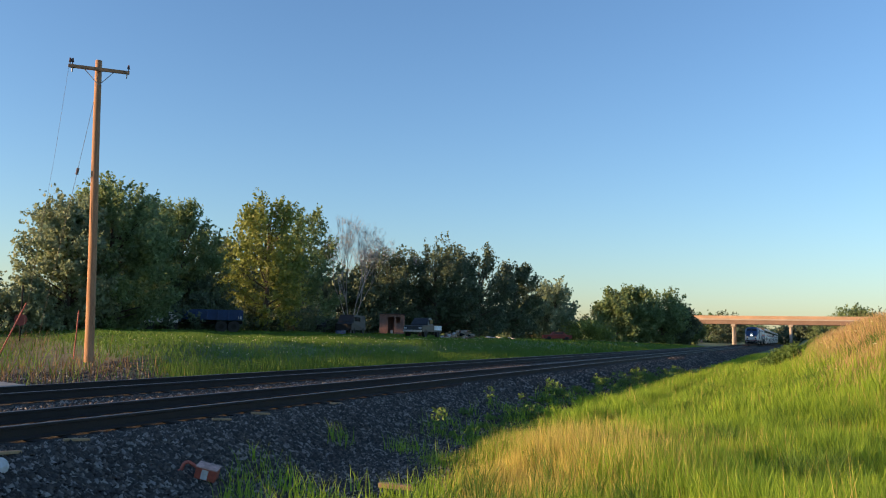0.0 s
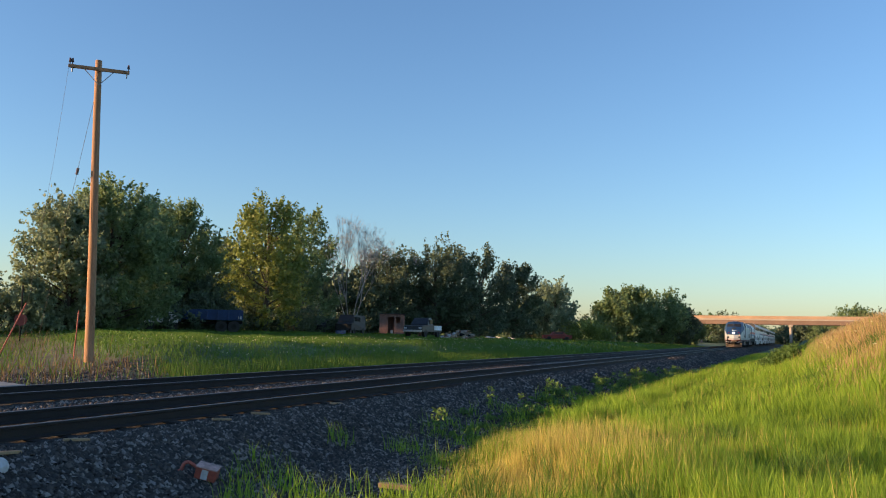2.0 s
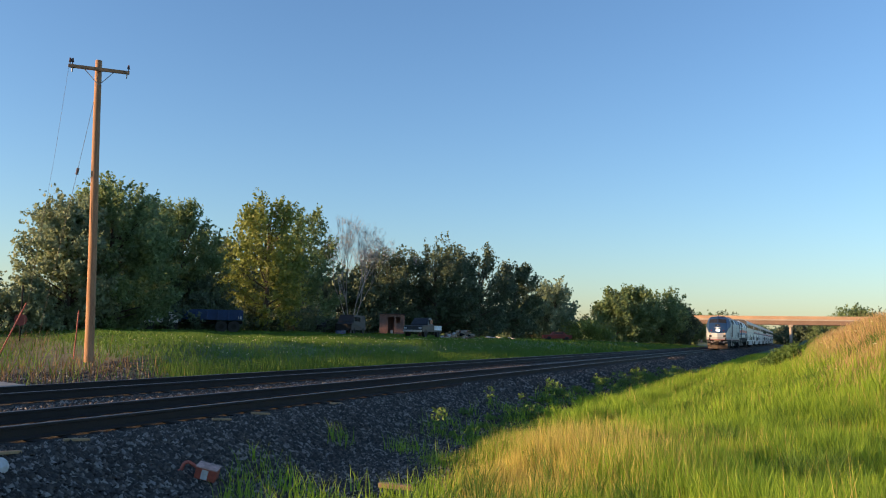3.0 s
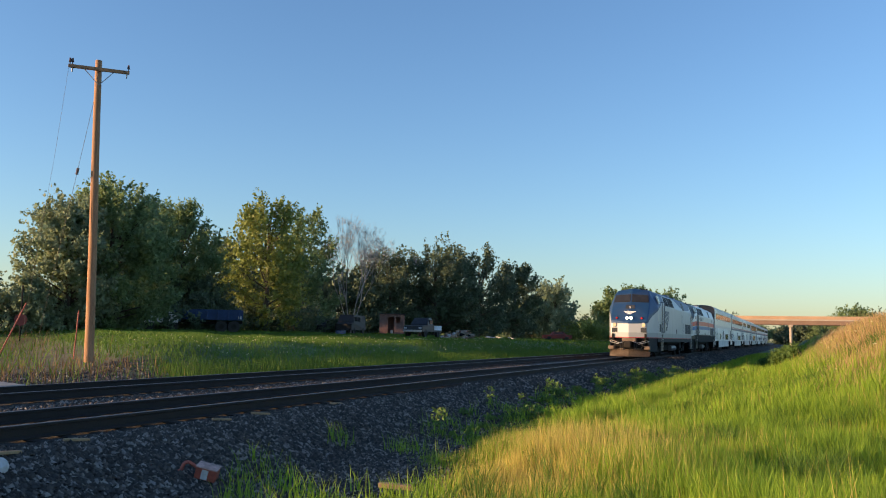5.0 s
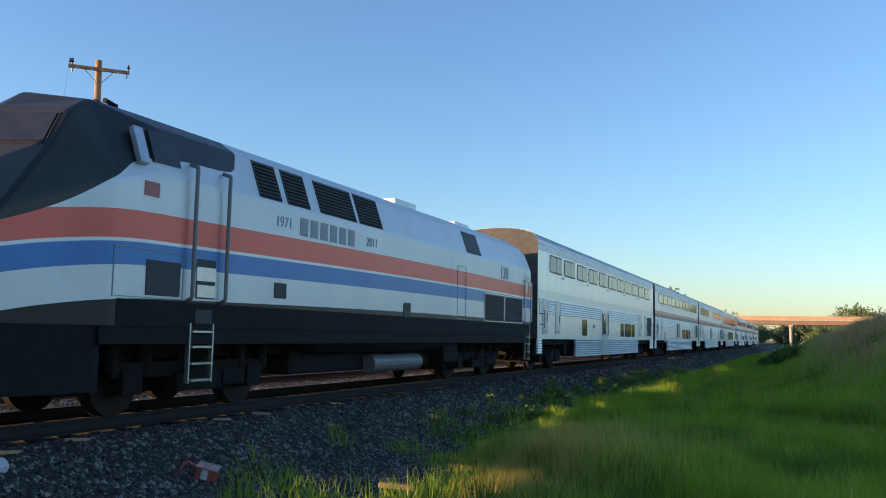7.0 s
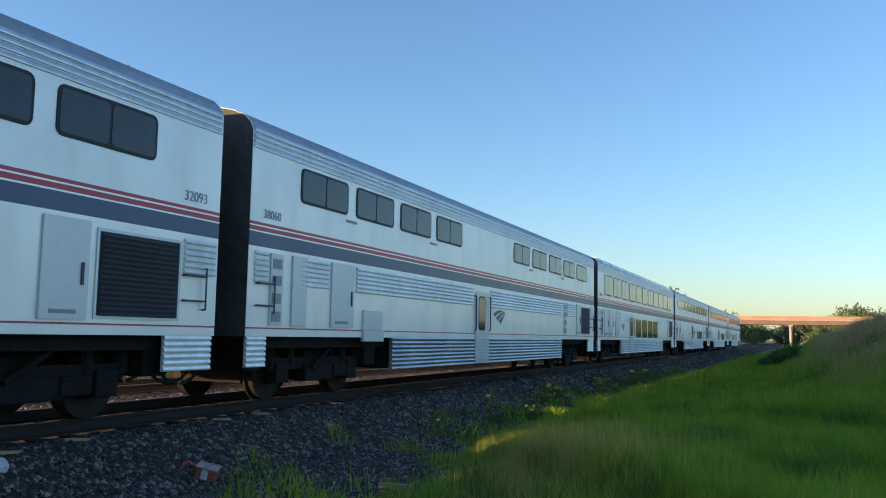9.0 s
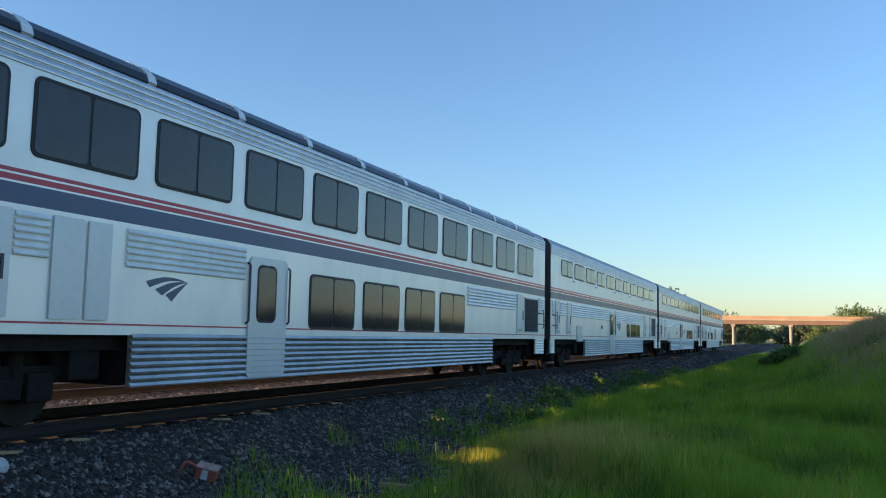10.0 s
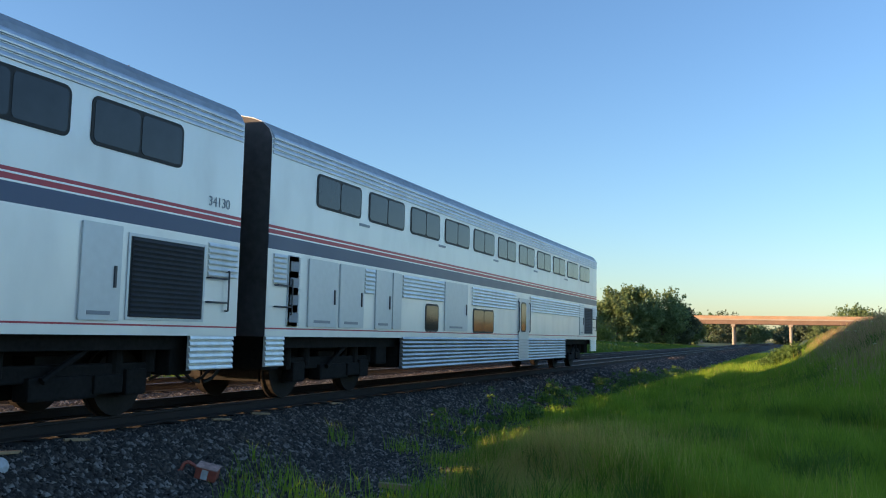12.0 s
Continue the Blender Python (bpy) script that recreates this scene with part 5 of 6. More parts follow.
GREEN_LABEL, DRY_LABEL = "lush green uncut verge grass", "dry golden seeding grass among the green"
for name, n, box4, w0, hh, dens in (("near_grass", 210000, (-6.2, 3.2, 5.5, 17), 0.0095, (0.16, 0.42), 1.0), ("verge_grass", 165000, (-6.4, 6.0, 17, 45), 0.019, (0.2, 0.44), 1.0), ("far_verge_grass", 80000, (-6.4, 14, 45, 130), 0.05, (0.2, 0.45), 1.0)):
    x, y = scatter(n, *box4, verge)
    d = rng.uniform(0, 1, len(x)) < dryness(x, y)
    e = (rng.uniform(0, 1, len(x)) < russet(x, y)) & ~d & (w0 > 0.012)
    hgt = rng.uniform(*hh, len(x)) * np.clip(1 + 0.30 * bumps(x, y, 1.6, 1.0) + 0.18 * bumps(x, y, 0.55, 4.0), 0.35, 1.8) * np.clip(0.30 + (x - edge(y)) / 2.8, 0.25, 1)
    g = ~d & ~e
    blades(x[g], y[g], hgt[g], w0 * rng.uniform(0.6, 1.3, g.sum()), rng.uniform(0.05, 0.5, g.sum()), GRASS, name, GREEN_LABEL)
    blades(x[d], y[d], hgt[d] * 1.3, w0 * rng.uniform(0.4, 0.8, d.sum()), rng.uniform(0.05, 0.3, d.sum()), GRASS_DRY, "dry_" + name, DRY_LABEL)
    if w0 > 0.012:
        blades(x[e], y[e], hgt[e] * 1.25, w0 * rng.uniform(0.5, 1.0, e.sum()), rng.uniform(0.1, 0.5, e.sum()), GRASS_RUSSET, "russet_" + name, "reddish dead grass along the top of the bank")

# darker tussocks among the verge grass
cys = rng.uniform(8, 32, 170)
cxs = rng.uniform(-3.6, 0.09 * cys + 0.6)
px = np.repeat(cxs, 70) + rng.normal(0, 0.13, 170 * 70)
py = np.repeat(cys, 70) + rng.normal(0, 0.16, 170 * 70)
blades(px, py, rng.uniform(0.2, 0.48, len(px)), 0.011 * rng.uniform(0.7, 1.4, len(px)) * (0.6 + py / 22), rng.uniform(0.1, 0.6, len(px)), FIELD_BLADE_SHADED, "tussocks", "dark green tussocks among the verge grass")

# rougher grass round the camera's stand
x, y = scatter(26000, -5.0, 9.0, -11, 7.5, lambda x, y: np.clip((x - edge(y)) / 0.8 + 0.25, 0, 1) * (np.hypot(x, y) > 0.8) * ~(in_view(x, y) & (y > 5.5)))
d = rng.uniform(0, 1, len(x)) < 0.2
blades(x[~d], y[~d], rng.uniform(0.12, 0.32, (~d).sum()), 0.02 * rng.uniform(0.6, 1.3, (~d).sum()), rng.uniform(0.05, 0.5, (~d).sum()), GRASS, "trodden_grass", "short green grass beside the line")
blades(x[d], y[d], rng.uniform(0.12, 0.34, d.sum()), 0.016 * rng.uniform(0.6, 1.2, d.sum()), rng.uniform(0.05, 0.4, d.sum()), GRASS_DRY, "dry_trodden_grass", "short dry grass beside the line")

# tall weeds at the foot of the bank
for i, (x, y, top, w) in enumerate(((-1.0, 58, 1.35, 0.9), (-1.5, 60, 1.0, 0.9), (-0.6, 57, 1.5, 0.9), (-0.2, 54, 1.4, 0.8), (-2.0, 61, 0.7, 0.8))):
    tree(x, y, float(height(x, y)) + top * 0.75, w, WEED_LEAF, "clump of tall green weeds at the bank's foot", 900, 0.12, seed=90 + i, low=0.0, trunk=0.02, group="weed clumps")

# weed clumps on the gravel edge
cys = np.concatenate([rng.uniform(7.2, 9.9, 70), rng.uniform(12, 27, 60)])
cxs = np.concatenate([rng.uniform(-0.74, -0.40, 70) * cys[:70], rng.uniform(-6.9, -5.3, 60)])
cxs = np.clip(cxs, -7.6, -3.4)
px = np.repeat(cxs, 18) + rng.normal(0, 0.11, 130 * 18)
py = np.repeat(cys, 18) + rng.normal(0, 0.13, 130 * 18)
blades(px, py, rng.uniform(0.1, 0.42, len(px)), 0.012 * rng.uniform(0.7, 1.5, len(px)), rng.uniform(0.1, 0.6, len(px)), GRASS, "gravel_weeds", "scattered green weed tufts growing through gravel")


n = 230
wy = rng.uniform(15, 52, n)
wx = edge(wy) + rng.uniform(-0.75, 0.55, n) * np.clip(1.2 - 0.01 * wy, 0.3, 1)
wh = rng.uniform(0.18, 0.62, n) * np.clip(0.6 + 0.4 * bumps(wx, wy, 0.6, 2.0), 0.3, 1.3)
lift = rng.uniform(0.05, 1, (n, 60))
cx2 = wx[:, None] + rng.normal(0, 0.10, (n, 60)) * (1.15 - 0.7 * lift)
cy2 = wy[:, None] + rng.normal(0, 0.12, (n, 60)) * (1.15 - 0.7 * lift)
cz2 = height(wx, wy)[:, None] + wh[:, None] * lift
v, f = leaves_at(np.stack([cx2, cy2, cz2], -1).reshape(-1, 3), 0.042)
tagged(soup("leafy_weeds", v, f, WEED_LEAF), "leafy green weeds along the edge of the gravel", "weeds", kind="stuff")


def field(x, y):
    k = sstep(-x, 16.4, 18.5) * in_view(x, y, 3)
    pad = sstep(y - brink(x), -0.4, 1.6)
    return k * np.clip(pad, 0.03, 1)


# field slope beyond the tracks; its shade is in the blade colour
x, y = scatter(250000, -52, -16.2, 16, 75, field)
tall = 0.17 + 0.06 * bumps(x, y, 0.5, 4.0) * 0.6 + 0.30 * np.exp(-((x + 18.8) / 1.8) ** 2)
blades(x, y, tall * rng.uniform(0.5, 1.2, len(x)), 0.034 * rng.uniform(0.6, 1.3, len(x)), rng.uniform(0.05, 0.6, len(x)), FIELD_BLADE_SHADED, "field_grass_near", "rough green field grass with taller weeds beside the track")
x, y = scatter(60000, -50, -16.2, 75, 190, field)
blades(x, y, (0.20 + 0.3 * np.exp(-((x + 19) / 2.5) ** 2)) * rng.uniform(0.5, 1.2, len(x)), 0.10 * rng.uniform(0.6, 1.3, len(x)), rng.uniform(0.05, 0.5, len(x)), FIELD_BLADE_SHADED, "field_grass_far", "green field grass running along the line")
x, y = scatter(8000, -47, -19.5, 14, 42, lambda x, y: sstep(-x, 20, 23) * in_view(x, y, 3) * (y < brink(x) + 0.5) * np.clip(0.6 + 0.6 * bumps(x, y, 0.7, 5.0), 0.1, 1))
d = rng.uniform(0, 1, len(x)) < 0.3
tall = rng.uniform(0.15, 0.75, len(x)) * (1 + 0.35 * bumps(x, y, 0.9, 2.0))
blades(x[~d], y[~d], tall[~d], 0.05 * rng.uniform(0.6, 1.3, (~d).sum()), rng.uniform(0.1, 0.7, (~d).sum()), FIELD_BLADE_SHADED, "rank_weeds", "rank green weeds behind the pole")
blades(x[d], y[d], tall[d] * 1.3, 0.03 * rng.uniform(0.6, 1.3, d.sum()), rng.uniform(0.1, 0.5, d.sum()), WEED_BROWN, "dead_weeds", "dead brown weed stalks behind the pole")
x, y = scatter(1500, -26, -17.6, 12, 25, lambda x, y: 0.9 * sstep(-x, 17.5, 21) * in_view(x, y, 3))
blades(x, y, rng.uniform(0.12, 0.55, len(x)), 0.025 * rng.uniform(0.5, 1.1, len(x)), rng.uniform(0.05, 0.4, len(x)), WEED_BROWN, "dry_weeds", "tall brown dry weeds round the pole's foot")

# flowers over the field
FLOWER = mat("pale_flower", (0.75, 0.72, 0.42), 0.7, island=0.5, vary=0.25, bump=0)
x, y = scatter(1100, -28, -21, 28, 80, lambda x, y: 0.8 * in_view(x, y))
v, f = leaves_at(np.zeros((len(x), 3)), 0.032)
v = v.reshape(-1, 4, 3) + np.stack([x, y, height(x, y) + rng.uniform(0.10, 0.26, len(x))], 1)[:, None, :]
x2, y2 = scatter(1500, -0.5, 6, 22, 60, lambda x, y: 0.5 * sstep(x, 0.0, 1.5) * in_view(x, y))
v2, f2 = leaves_at(np.zeros((len(x2), 3)), 0.045)
v2 = v2.reshape(-1, 4, 3) * np.array([1, 1, 0.4]) + np.stack([x2, y2, height(x2, y2) + rng.uniform(0.25, 0.55, len(x2))], 1)[:, None, :]
tagged(soup("bank_flowers", v2.reshape(-1, 3), f2, FLOWER), "small white flower heads above the bank's dry grass", "flowers", kind="stuff")
tagged(soup("wild_flowers", v.reshape(-1, 3), f, FLOWER), "small pale yellow and white wild flowers in grass", "flowers", kind="stuff")


def stones(n, x0, x1, y0, y1, size, keep, name):
    x, y = scatter(n, x0, x1, y0, y1, keep)
    n = len(x)
    s = size * rng.uniform(0.5, 1.6, n)
    octa = np.array([(1, 0, 0), (0, 1, 0), (-1, 0, 0), (0, -1, 0), (0, 0, 1), (0, 0, -1)], float)
    v = octa[None] * (1 + rng.uniform(-0.35, 0.35, (n, 6, 1))) + rng.normal(0, 0.22, (n, 6, 3))
    a = rng.uniform(0, 6.28, n)
    R = np.stack([np.cos(a), -np.sin(a), 0 * a, np.sin(a), np.cos(a), 0 * a, 0 * a, 0 * a, 1 + 0 * a], 1).reshape(n, 3, 3)
    v = np.einsum("nij,nkj->nki", R, v) * s[:, None, None] * np.array([1.1, 0.9, 0.75])
    v += np.stack([x, y, height(x, y) + 0.25 * s], 1)[:, None, :]
    v = v[:, :5]
    tri = np.array([(0, 1, 4), (1, 2, 4), (2, 3, 4), (3, 0, 4)])          # the buried underside is left off
    f = (np.arange(n)[:, None, None] * 5 + tri[None]).reshape(-1, 3)
    ob = soup(name, v.reshape(-1, 3), f, STONE)
    ob.data.materials.append(STONE_PALE)
    ob.data.materials.append(STONE_DARK)
    kind = np.repeat(rng.choice(3, n, p=(0.5, 0.16, 0.34)), 4)
    ob.data.polygons.foreach_set("material_index", kind.astype(np.int32))
    return tagged(ob, "loose grey crushed stone ballast", "gravel", kind="stuff")


stones(105000, -8.42, -4.6, 4.5, 22, 0.031, lambda x, y: in_view(x, y) * np.clip(1.15 - 0.75 * (x - edge(y) > 0), 0, 1), "ballast")
stones(36000, -8.6, -4.8, 22, 60, 0.045, lambda x, y: 1.0 * (x < edge(y) + 0.2), "far_ballast")
stones(24000, -8.6, -5.9, 60, 190, 0.085, lambda x, y: 1.0 * (x < edge(y) + 0.2), "distant_ballast")
stones(20000, -12.7, -10.8, 7, 40, 0.034, lambda x, y: in_view(x, y), "middle_ballast")
stones(9000, -17.5, -15.1, 10, 40, 0.05, lambda x, y: in_view(x, y), "outer_ballast")
stones(3500, -23, -17, 14, 25, 0.05, lambda x, y: in_view(x, y, 2) * 0.8, "yard_stones")

# ---- yard: vehicles, shed, clutter ----
PAINT_WHITE = mat("chalky_white_paint", (0.78, 0.79, 0.80), 0.5, scale=1, fine=8, vary=0.2, bump=0.05)
PAINT_BLUE_T = mat("faded_blue_paint", (0.02, 0.06, 0.17), 0.5, scale=1, fine=8, vary=0.3, bump=0.05)
PAINT_BLACK = mat("dull_black_paint", (0.02, 0.02, 0.022), 0.45, scale=1, fine=8, vary=0.3, bump=0.05)
PAINT_RED = mat("faded_red_paint", (0.22, 0.035, 0.025), 0.55, scale=1, fine=8, vary=0.3, bump=0.05)
BRICK_RED = mat("weathered_red_siding", (0.27, 0.14, 0.11), 0.85, scale=1.2, fine=10, vary=0.35, bump=0.3)
WOOD = mat("splintered_timber", (0.34, 0.23, 0.13), 0.85, scale=2, fine=20, vary=0.35, bump=0.4, streak=(1, 8, 8))
PALE_RED = mat("chipped_pinkish_paint", (0.50, 0.30, 0.25), 0.6, scale=8, fine=30, vary=0.5, bump=0.1)
ORANGE = mat("faded_orange_enamel", (0.36, 0.085, 0.055), 0.5, scale=6, fine=30, vary=0.3, bump=0.1)
PALE = mat("pale_scrap", (0.5, 0.5, 0.5), 0.6, scale=3, fine=12, vary=0.3, bump=0.2)


def tyre(parent, x, y, r=0.4, w=0.25):
    t = share(("tyre", r), "wheel", lambda: rod(B(), (-w / 2, 0, 0), (w / 2, 0, 0), r, r, 20), RUBBER, parent, pose(x, y, r))
    share(("hub", r), "hub", lambda: rod(B(), (-w / 2 - 0.01, 0, 0), (w / 2 + 0.01, 0, 0), r * 0.5, r * 0.45, 12), WHEEL, t)


def outline_body(bm, half, prof, taper=0.0):
    """Side outline (y, z) as a body of that half width, upper points drawn in."""
    zs = [z for _, z in prof]
    lo, hi = min(zs), max(zs)
    rings = []
    for s in (-1, 1):
        rings.append([bm.verts.new((s * (half - taper * max(0, (z - lo) / (hi - lo) - 0.5) * 2), y, z)) for y, z in prof])
    k = len(prof)
    a, b = rings
    for i in range(k):
        bm.faces.new((a[i], a[(i + 1) % k], b[(i + 1) % k], b[i]))
    bm.faces.new(a[::-1])
    bm.faces.new(b)
    bmesh.ops.recalc_face_normals(bm, faces=bm.faces)
    bmesh.ops.bevel(bm, geom=list(bm.edges), offset=0.035, segments=2, affect="EDGES")
    return bm


def pickup(x, y, turn, label):
    p = tagged(new("pickup_truck"), label, "truck", "parked vehicles")
    p.matrix_basis = pose(x, y, float(height(x, y)), 0, 0, turn)
    part("body", outline_body(B(), 0.98, [(-2.7, 0.55), (2.6, 0.55), (2.6, 1.18), (0.4, 1.2), (-1.0, 1.2), (-2.65, 1.1)]), PAINT_BLACK, p)
    part("cab", outline_body(B(), 0.9, [(-1.15, 1.16), (0.45, 1.16), (0.35, 1.9), (-0.55, 1.92)], 0.15), PAINT_BLACK, p)
    part("windshield", outline_body(B(), 0.80, [(-1.14, 1.24), (-1.08, 1.24), (-0.60, 1.84), (-0.66, 1.84)], 0.12), GLASS, p)
    for s in (-1, 1):
        part("side_window", box(B(), s * 0.82, -0.5, 1.3, s * 0.90, 0.3, 1.75, 0.02), GLASS, p)
        part("headlight", box(B(), s * 0.62, -2.74, 0.82, s * 0.9, -2.64, 0.98, 0.02), PALE, p)
        for yy in (-1.75, 1.65):
            tyre(p, s * 0.86, yy)
    part("grille", box(B(), -0.58, -2.73, 0.8, 0.58, -2.66, 1.0), LOUVRE, p)
    part("bumper", box(B(), -0.95, -2.86, 0.52, 0.95, -2.68, 0.72, 0.03), CHROME, p, "bright steel bumper")
    part("bed_side", box(B(), 0.96, 0.5, 0.72, 1.0, 2.5, 1.16, 0.015), PAINT_WHITE, p, "white painted bed side")
    return p


pickup(-34.0, 77.0, 2, "black pickup truck with a white side parked on grass")


def dump_truck():
    t = tagged(new("dump_truck"), "old blue dump truck parked before dark trees", "truck", "parked vehicles")
    t.matrix_basis = pose(-44.9, 57.9, float(height(-44.9, 57.9)), 0, 0, -52)
    bm = B()
    prof = [(-1.1, 1.0), (1.1, 1.0), (1.25, 1.85), (-1.25, 1.85)]
    prism(bm, prof, -2.2, 2.6)
    bmesh.ops.bevel(bm, geom=list(bm.edges), offset=0.04, segments=2, affect="EDGES")
    part("dump_bed", bm, PAINT_BLUE_T, t, "dark blue steel dump bed")
    for i in range(6):
        part("bed_rib", box(B(), 1.14, -2.0 + 0.85 * i, 1.02, 1.30, -1.9 + 0.85 * i, 1.8, 0.01), PAINT_BLUE_T, t)
    part("chassis", box(B(), -0.5, -3.8, 0.7, 0.5, 2.6, 0.95, 0.02), UNDER, t)
    part("cab", outline_body(B(), 1.0, [(-3.6, 0.75), (-2.3, 0.75), (-2.3, 1.75), (-3.2, 1.75), (-3.55, 1.2)], 0.1), PAINT_BLUE_T, t)
    part("cab_window", box(B(), 0.94, -3.1, 1.28, 1.01, -2.5, 1.62, 0.01), GLASS, t)
    part("lamp", box(B(), 1.2, 2.2, 1.1, 1.27, 2.5, 1.35, 0.01), PALE, t)
    for s in (-1, 1):
        for yy in (-2.9, 0.9, 1.9):
            tyre(t, s * 0.9, yy, 0.48, 0.28)
    return t


def utility_body():
    t = tagged(new("service_truck"), "white service truck body with tool lockers parked on grass", "truck", "parked vehicles")
    t.matrix_basis = pose(-47.2, 54.2, float(height(-47.2, 54.2)), 0, 0, -50)
    part("body", box(B(), -1.0, -1.6, 0.62, 1.0, 1.6, 1.30, 0.05), PAINT_WHITE, t)
    for y0, y1 in ((-1.5, -0.85), (-0.8, 0.3), (0.35, 1.5)):
        d = part("locker_door", box(B(), 0.985, y0, 0.75, 1.02, y1, 1.25, 0.015), PAINT_WHITE, t)
        part("handle", box(B(), 1.02, (y0 + y1) / 2 - 0.08, 1.05, 1.035, (y0 + y1) / 2 + 0.08, 1.1), HANDLE, d)
    part("rack", tube(B(), [(1.0, -1.6, 1.3), (1.0, -1.6, 1.45), (1.0, 1.3, 1.45), (1.0, 1.3, 1.3)], 0.03), PAINT_WHITE, t)
    part("bumper", box(B(), -0.9, -1.85, 0.5, 0.9, -1.6, 0.66, 0.02), UNDER, t)
    for s in (-1, 1):
        for yy in (-0.6, 1.2):
            tyre(t, s * 0.86, yy)
    return t


dump_truck()
utility_body()


def old_car(x, y, turn, paint, label, van=False):
    c = tagged(new("van" if van else "car"), label, "van" if van else "car", "parked vehicles")
    c.matrix_basis = pose(x, y, float(height(x, y)), 0, 0, turn)
    prof = [(-2.3, 0.4), (2.3, 0.4), (2.3, 2.0), (-1.3, 2.05), (-1.7, 1.2), (-2.3, 1.05)] if van else [(-2.2, 0.35), (2.2, 0.35), (2.2, 0.9), (1.4, 0.95), (0.9, 1.4), (-0.5, 1.42), (-1.1, 0.95), (-2.2, 0.85)]
    part("body", outline_body(B(), 0.92, prof, 0.15), paint, c)
    for s in (-1, 1):
        if van:
            part("side_window", box(B(), s * 0.78, -1.2, 1.35, s * 0.93, 0.4, 1.8, 0.02), GLASS, c)
        else:
            part("side_window", box(B(), s * 0.72, -0.6, 1.0, s * 0.86, 0.8, 1.32, 0.02), GLASS, c)
        for yy in (-1.4, 1.4):
            tyre(c, s * 0.82, yy, 0.34, 0.22)
    return c


old_car(-44.6, 81.6, 8, PAINT_BLACK, "derelict black van standing among junk", True)
old_car(-47.6, 80.2, 12, PAINT_BLACK, "dark old car parked against bushes")
old_car(-34.8, 131.0, -65, PAINT_RED, "faded red car parked behind weeds")


def shed():
    s = tagged(new("shed"), "small weathered red shed with an open doorway", "shed")
    s.matrix_basis = pose(-44.0, 90.5, float(height(-44.0, 90.5)) + 0.1, 0, 0, 26)
    w, h = 1.45, 2.25
    for i in range(12):
        x0 = -w + i * 2 * w / 12
        if 4 <= i <= 6:
            part("board", box(B(), x0, -1.25, 1.95, x0 + 2 * w / 12 - 0.012, -1.2, h), BRICK_RED, s)
        elif i in (8, 9):
            part("board", box(box(B(), x0, -1.25, 0, x0 + 2 * w / 12 - 0.012, -1.2, 1.25), x0, -1.25, 1.95, x0 + 2 * w / 12 - 0.012, -1.2, h), BRICK_RED, s)
        else:
            part("board", box(B(), x0, -1.25, 0, x0 + 2 * w / 12 - 0.012, -1.2, h), BRICK_RED, s)
    for x in (-w, w - 0.06):
        part("wall", box(B(), x, -1.2, 0, x + 0.06, 1.2, h), BRICK_RED, s)
    part("wall", box(B(), -w, 1.2, 0, w, 1.26, h), BRICK_RED, s)
    part("roof", box(B(), -w - 0.12, -1.38, h, w + 0.12, 1.4, h + 0.09, 0.01), PAINT_BLACK, s, "flat dark roof")
    part("white_bucket", rod(B(), (0.0, -0.9, 0.0), (0.0, -0.9, 0.4), 0.15, 0.18, 14), PAINT_WHITE, s)
    return s


shed()
r3 = random.Random(11)
for i in range(64):
    u, v = r3.gauss(0, 1), r3.gauss(0, 1)
    x, y = -31.4 + 1.15 * u, 80.0 + 1.2 * v
    pile = 1.25 * math.exp(-(u * u + v * v) * 0.7)
    z = float(height(x, y)) + pile * r3.uniform(0.1, 0.9)
    kind = r3.choice(["plank", "chunk", "chunk"])
    L = r3.uniform(0.9, 2.0) if kind == "plank" else r3.uniform(0.25, 0.55)
    bm = box(B(), -L / 2, -0.08, 0, L / 2, 0.08, 0.05, 0.005) if kind == "plank" else box(B(), -L / 2, -L * 0.35, 0, L / 2, L * 0.35, L * 0.5, 0.04)
    o = part("scrap_plank" if kind == "plank" else "scrap_block", bm, WOOD if kind == "plank" else r3.choice([PALE, CONCRETE, UNDER, BRICK_RED]))
    o.matrix_basis = pose(x, y, z - 0.05, r3.uniform(-20, 20), r3.uniform(-28, 28), r3.uniform(0, 180))
    tagged(o, "broken plank in a scrap heap" if kind == "plank" else "block of rubble in a scrap heap", "scrap", "scrap heap in the yard")
for x, y in ((-34.2, 102.4), (-33.2, 104.0), (-35.0, 100.6)):
    o = part("scrap_sheet", box(B(), -0.8, -0.5, 0, 0.8, 0.5, 0.12, 0.03), PALE)
    o.matrix_basis = pose(x, y, float(height(x, y)), 6, 10, r3.uniform(0, 90))
    tagged(o, "pale bent metal sheet lying in grass", "scrap", "scrap heap in the yard")
o = part("blue_cooler", box(B(), -0.5, -0.3, 0, 0.5, 0.3, 0.42, 0.05), PAINT_BLUE_T)
o.matrix_basis = pose(-43.6, 77.6, float(height(-43.6, 77.6)), 0, 0, 20)
tagged(o, "small blue box lying in yard grass", "box")

# marker stakes and post near the pole
for a, b, lab in (((-21.5, 18.0, 0.15), (-21.0, 18.5, 1.9), "leaning red marker stake in dry weeds"), ((-21.5, 20.9, 0.2), (-21.45, 20.95, 1.75), "upright red marker stake in dry weeds")):
    o = part("marker_stake", rod(B(), a, b, 0.02, 0.02, 8), ORANGE)
    tagged(o, lab, "stake", "marker stakes")
post = tagged(new("sign_post"), "thin post with a round reddish sign by trees", "sign")
post.location = (-43.5, 38.0, float(height(-43.5, 38.0)))
part("post", rod(B(), (0, 0, 0), (0, 0, 3.4), 0.05, 0.05, 8), UNDER, post)
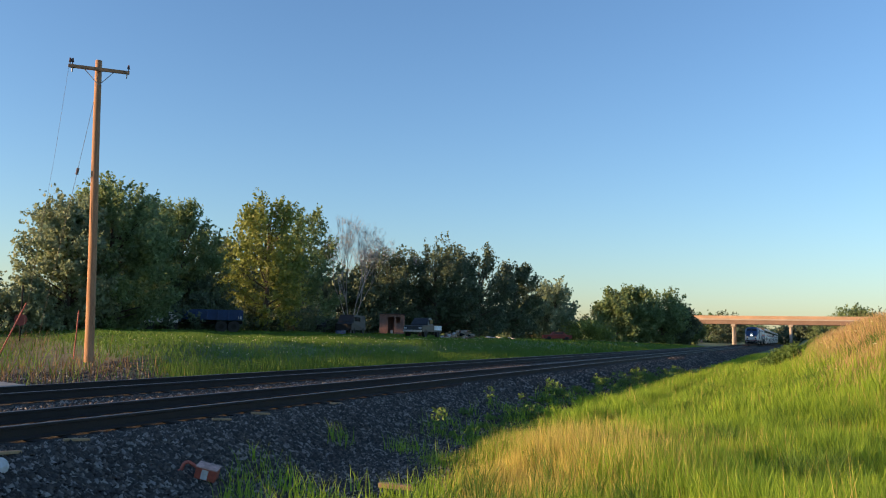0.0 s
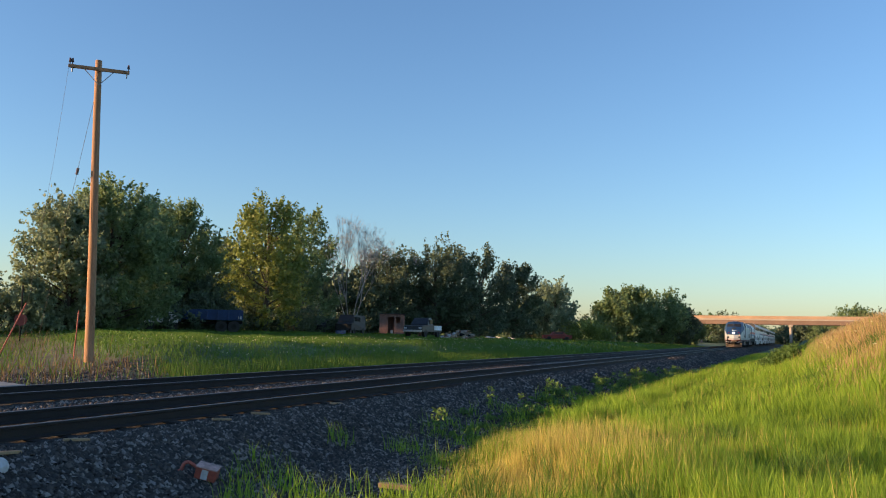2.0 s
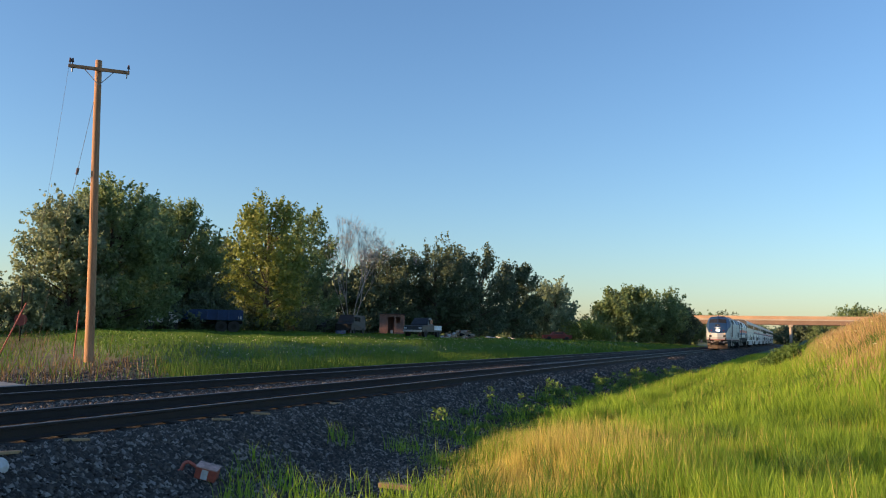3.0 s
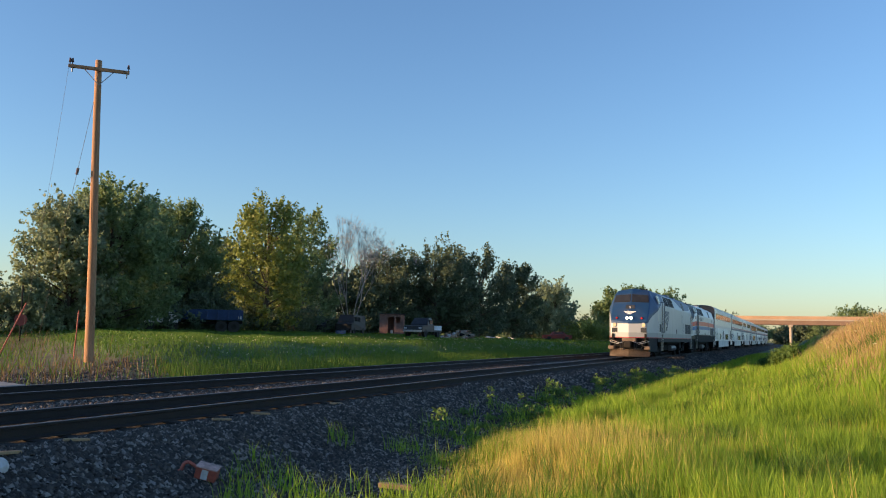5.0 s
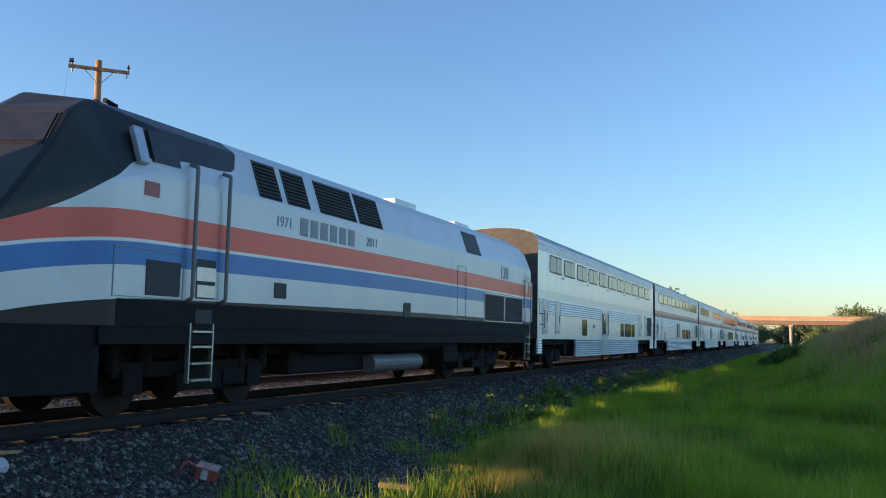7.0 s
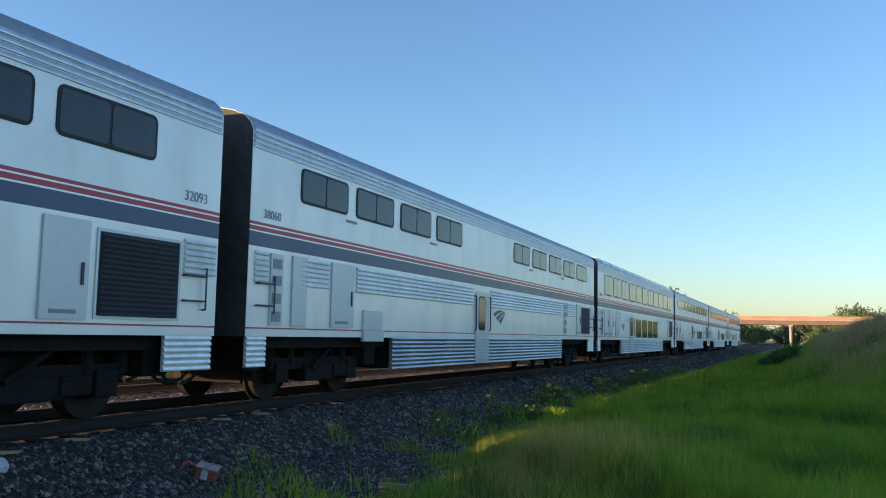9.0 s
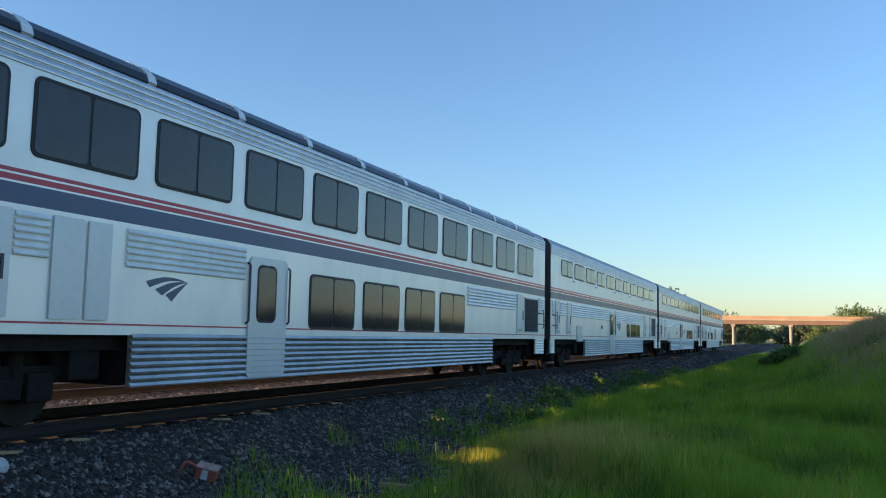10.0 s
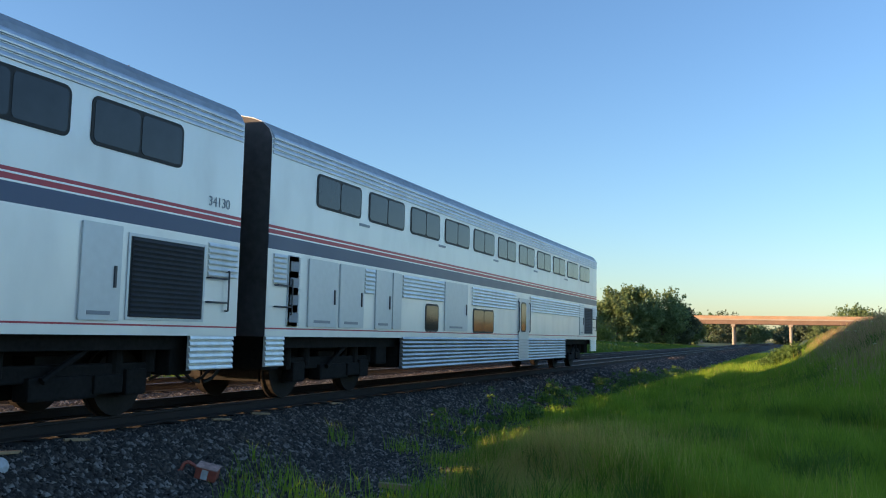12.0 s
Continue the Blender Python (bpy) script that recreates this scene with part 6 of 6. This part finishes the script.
part("sign_plate", rod(B(), (0.06, -0.06, 1.3), (0.09, -0.09, 1.3), 0.38, 0.38, 8), PAINT_RED, post)

# small things on the gravel
# tipped reddish box of unknown use with a bent pipe
crate = tagged(new("tipped_metal_box"), "faded orange and white metal box tipped on gravel", "metal box")
crate.matrix_basis = pose(-6.72, 8.72, float(height(-6.72, 8.72)) + 0.02, 10, 14, 25)
part("box", box(B(), -0.13, -0.1, 0.02, 0.13, 0.1, 0.17, 0.012), ORANGE, crate)
part("lid", box(B(), -0.135, -0.105, 0.16, 0.135, 0.105, 0.175, 0.006), PALE_RED, crate, "chipped pinkish-white lid")
part("label_strip", box(B(), -0.05, -0.106, 0.03, 0.03, -0.098, 0.15, 0.002), PALE, crate, "torn white strip")
part("bent_pipe", tube(B(), [(-0.13, 0, 0.12), (-0.25, 0, 0.16), (-0.30, -0.01, 0.13), (-0.31, -0.03, 0.05), (-0.38, -0.06, 0.0), (-0.52, -0.09, 0.02), (-0.66, -0.10, 0.04)], 0.022, 8), ORANGE, crate, "bent orange pipe")
timber = part("timber_offcut", box(B(), -0.22, -0.05, 0, 0.22, 0.05, 0.06, 0.01), WOOD)
timber.matrix_basis = pose(-4.55, 9.6, float(height(-4.55, 9.6)) + 0.10, 0, 3, 15)
tagged(timber, "splintered timber offcut lying at the grass edge", "timber")
bm = bmesh.new()
bmesh.ops.create_icosphere(bm, subdivisions=2, radius=0.1)
for v in bm.verts:
    v.co *= 1 + 0.2 * noise.noise(v.co * 9)
rock = part("pale_rock", bm, PALE)
rock.location = (-7.62, 6.5, float(height(-7.62, 6.5)) + 0.06)
tagged(rock, "pale whitish rock on dark gravel", "rock")
for x, y, a in ((-7.95, 6.9, 30), (-8.1, 8.0, 12), (-8.15, 10.9, 8), (-8.2, 12.0, -6), (-8.2, 14.5, 20)):
    o = part("wood_splinter", box(B(), -0.16, -0.03, 0, 0.16, 0.03, 0.035, 0.008), WOOD)
    o.matrix_basis = pose(x, y, float(height(x, y)) + 0.04, 0, 4, a + 60)
    tagged(o, "orange-brown timber splinter beside the sleepers", "timber", "timber splinters")
ramp = part("concrete_panel", box(B(), -0.6, -1.1, -0.1, 0.6, 1.1, 0.1, 0.03), CONCRETE)
ramp.matrix_basis = pose(-16.6, 13.2, -0.16, 0, 4, 8)
tagged(ramp, "pale concrete crossing panel at the track's edge", "concrete panel")

# ---- the train runs ----
# seconds and the place of the leading coupler along the line
RUN = [(0.0, 209.3), (1.5, 164.5), (2.5, 133.0), (3.7, 95.2), (4.9, 56.4), (5.2, 46.2), (5.5, 36.5), (5.8, 26.1), (6.1, 15.7), (6.3, 8.6), (6.4, 5.1), (6.5, 1.6), (7.0, -14.7), (7.2, -22.0), (8.0, -48.6), (8.8, -75.9), (9.0, -83.0), (9.5, -100.05), (9.8, -110.0), (10.0, -116.7), (10.5, -134.3), (11.0, -151.6), (11.5, -168.3), (12.0, -186.1)]


def motions():
    offset = 0.0
    for vehicle, length in [(loco_one, LOCO_LEN), (loco_two, LOCO_LEN)] + [(c, CAR_LEN) for c in cars]:
        walk(vehicle, [(t, pose(NEAR, s + offset, 0)) for t, s in RUN])
        offset += length


motions()
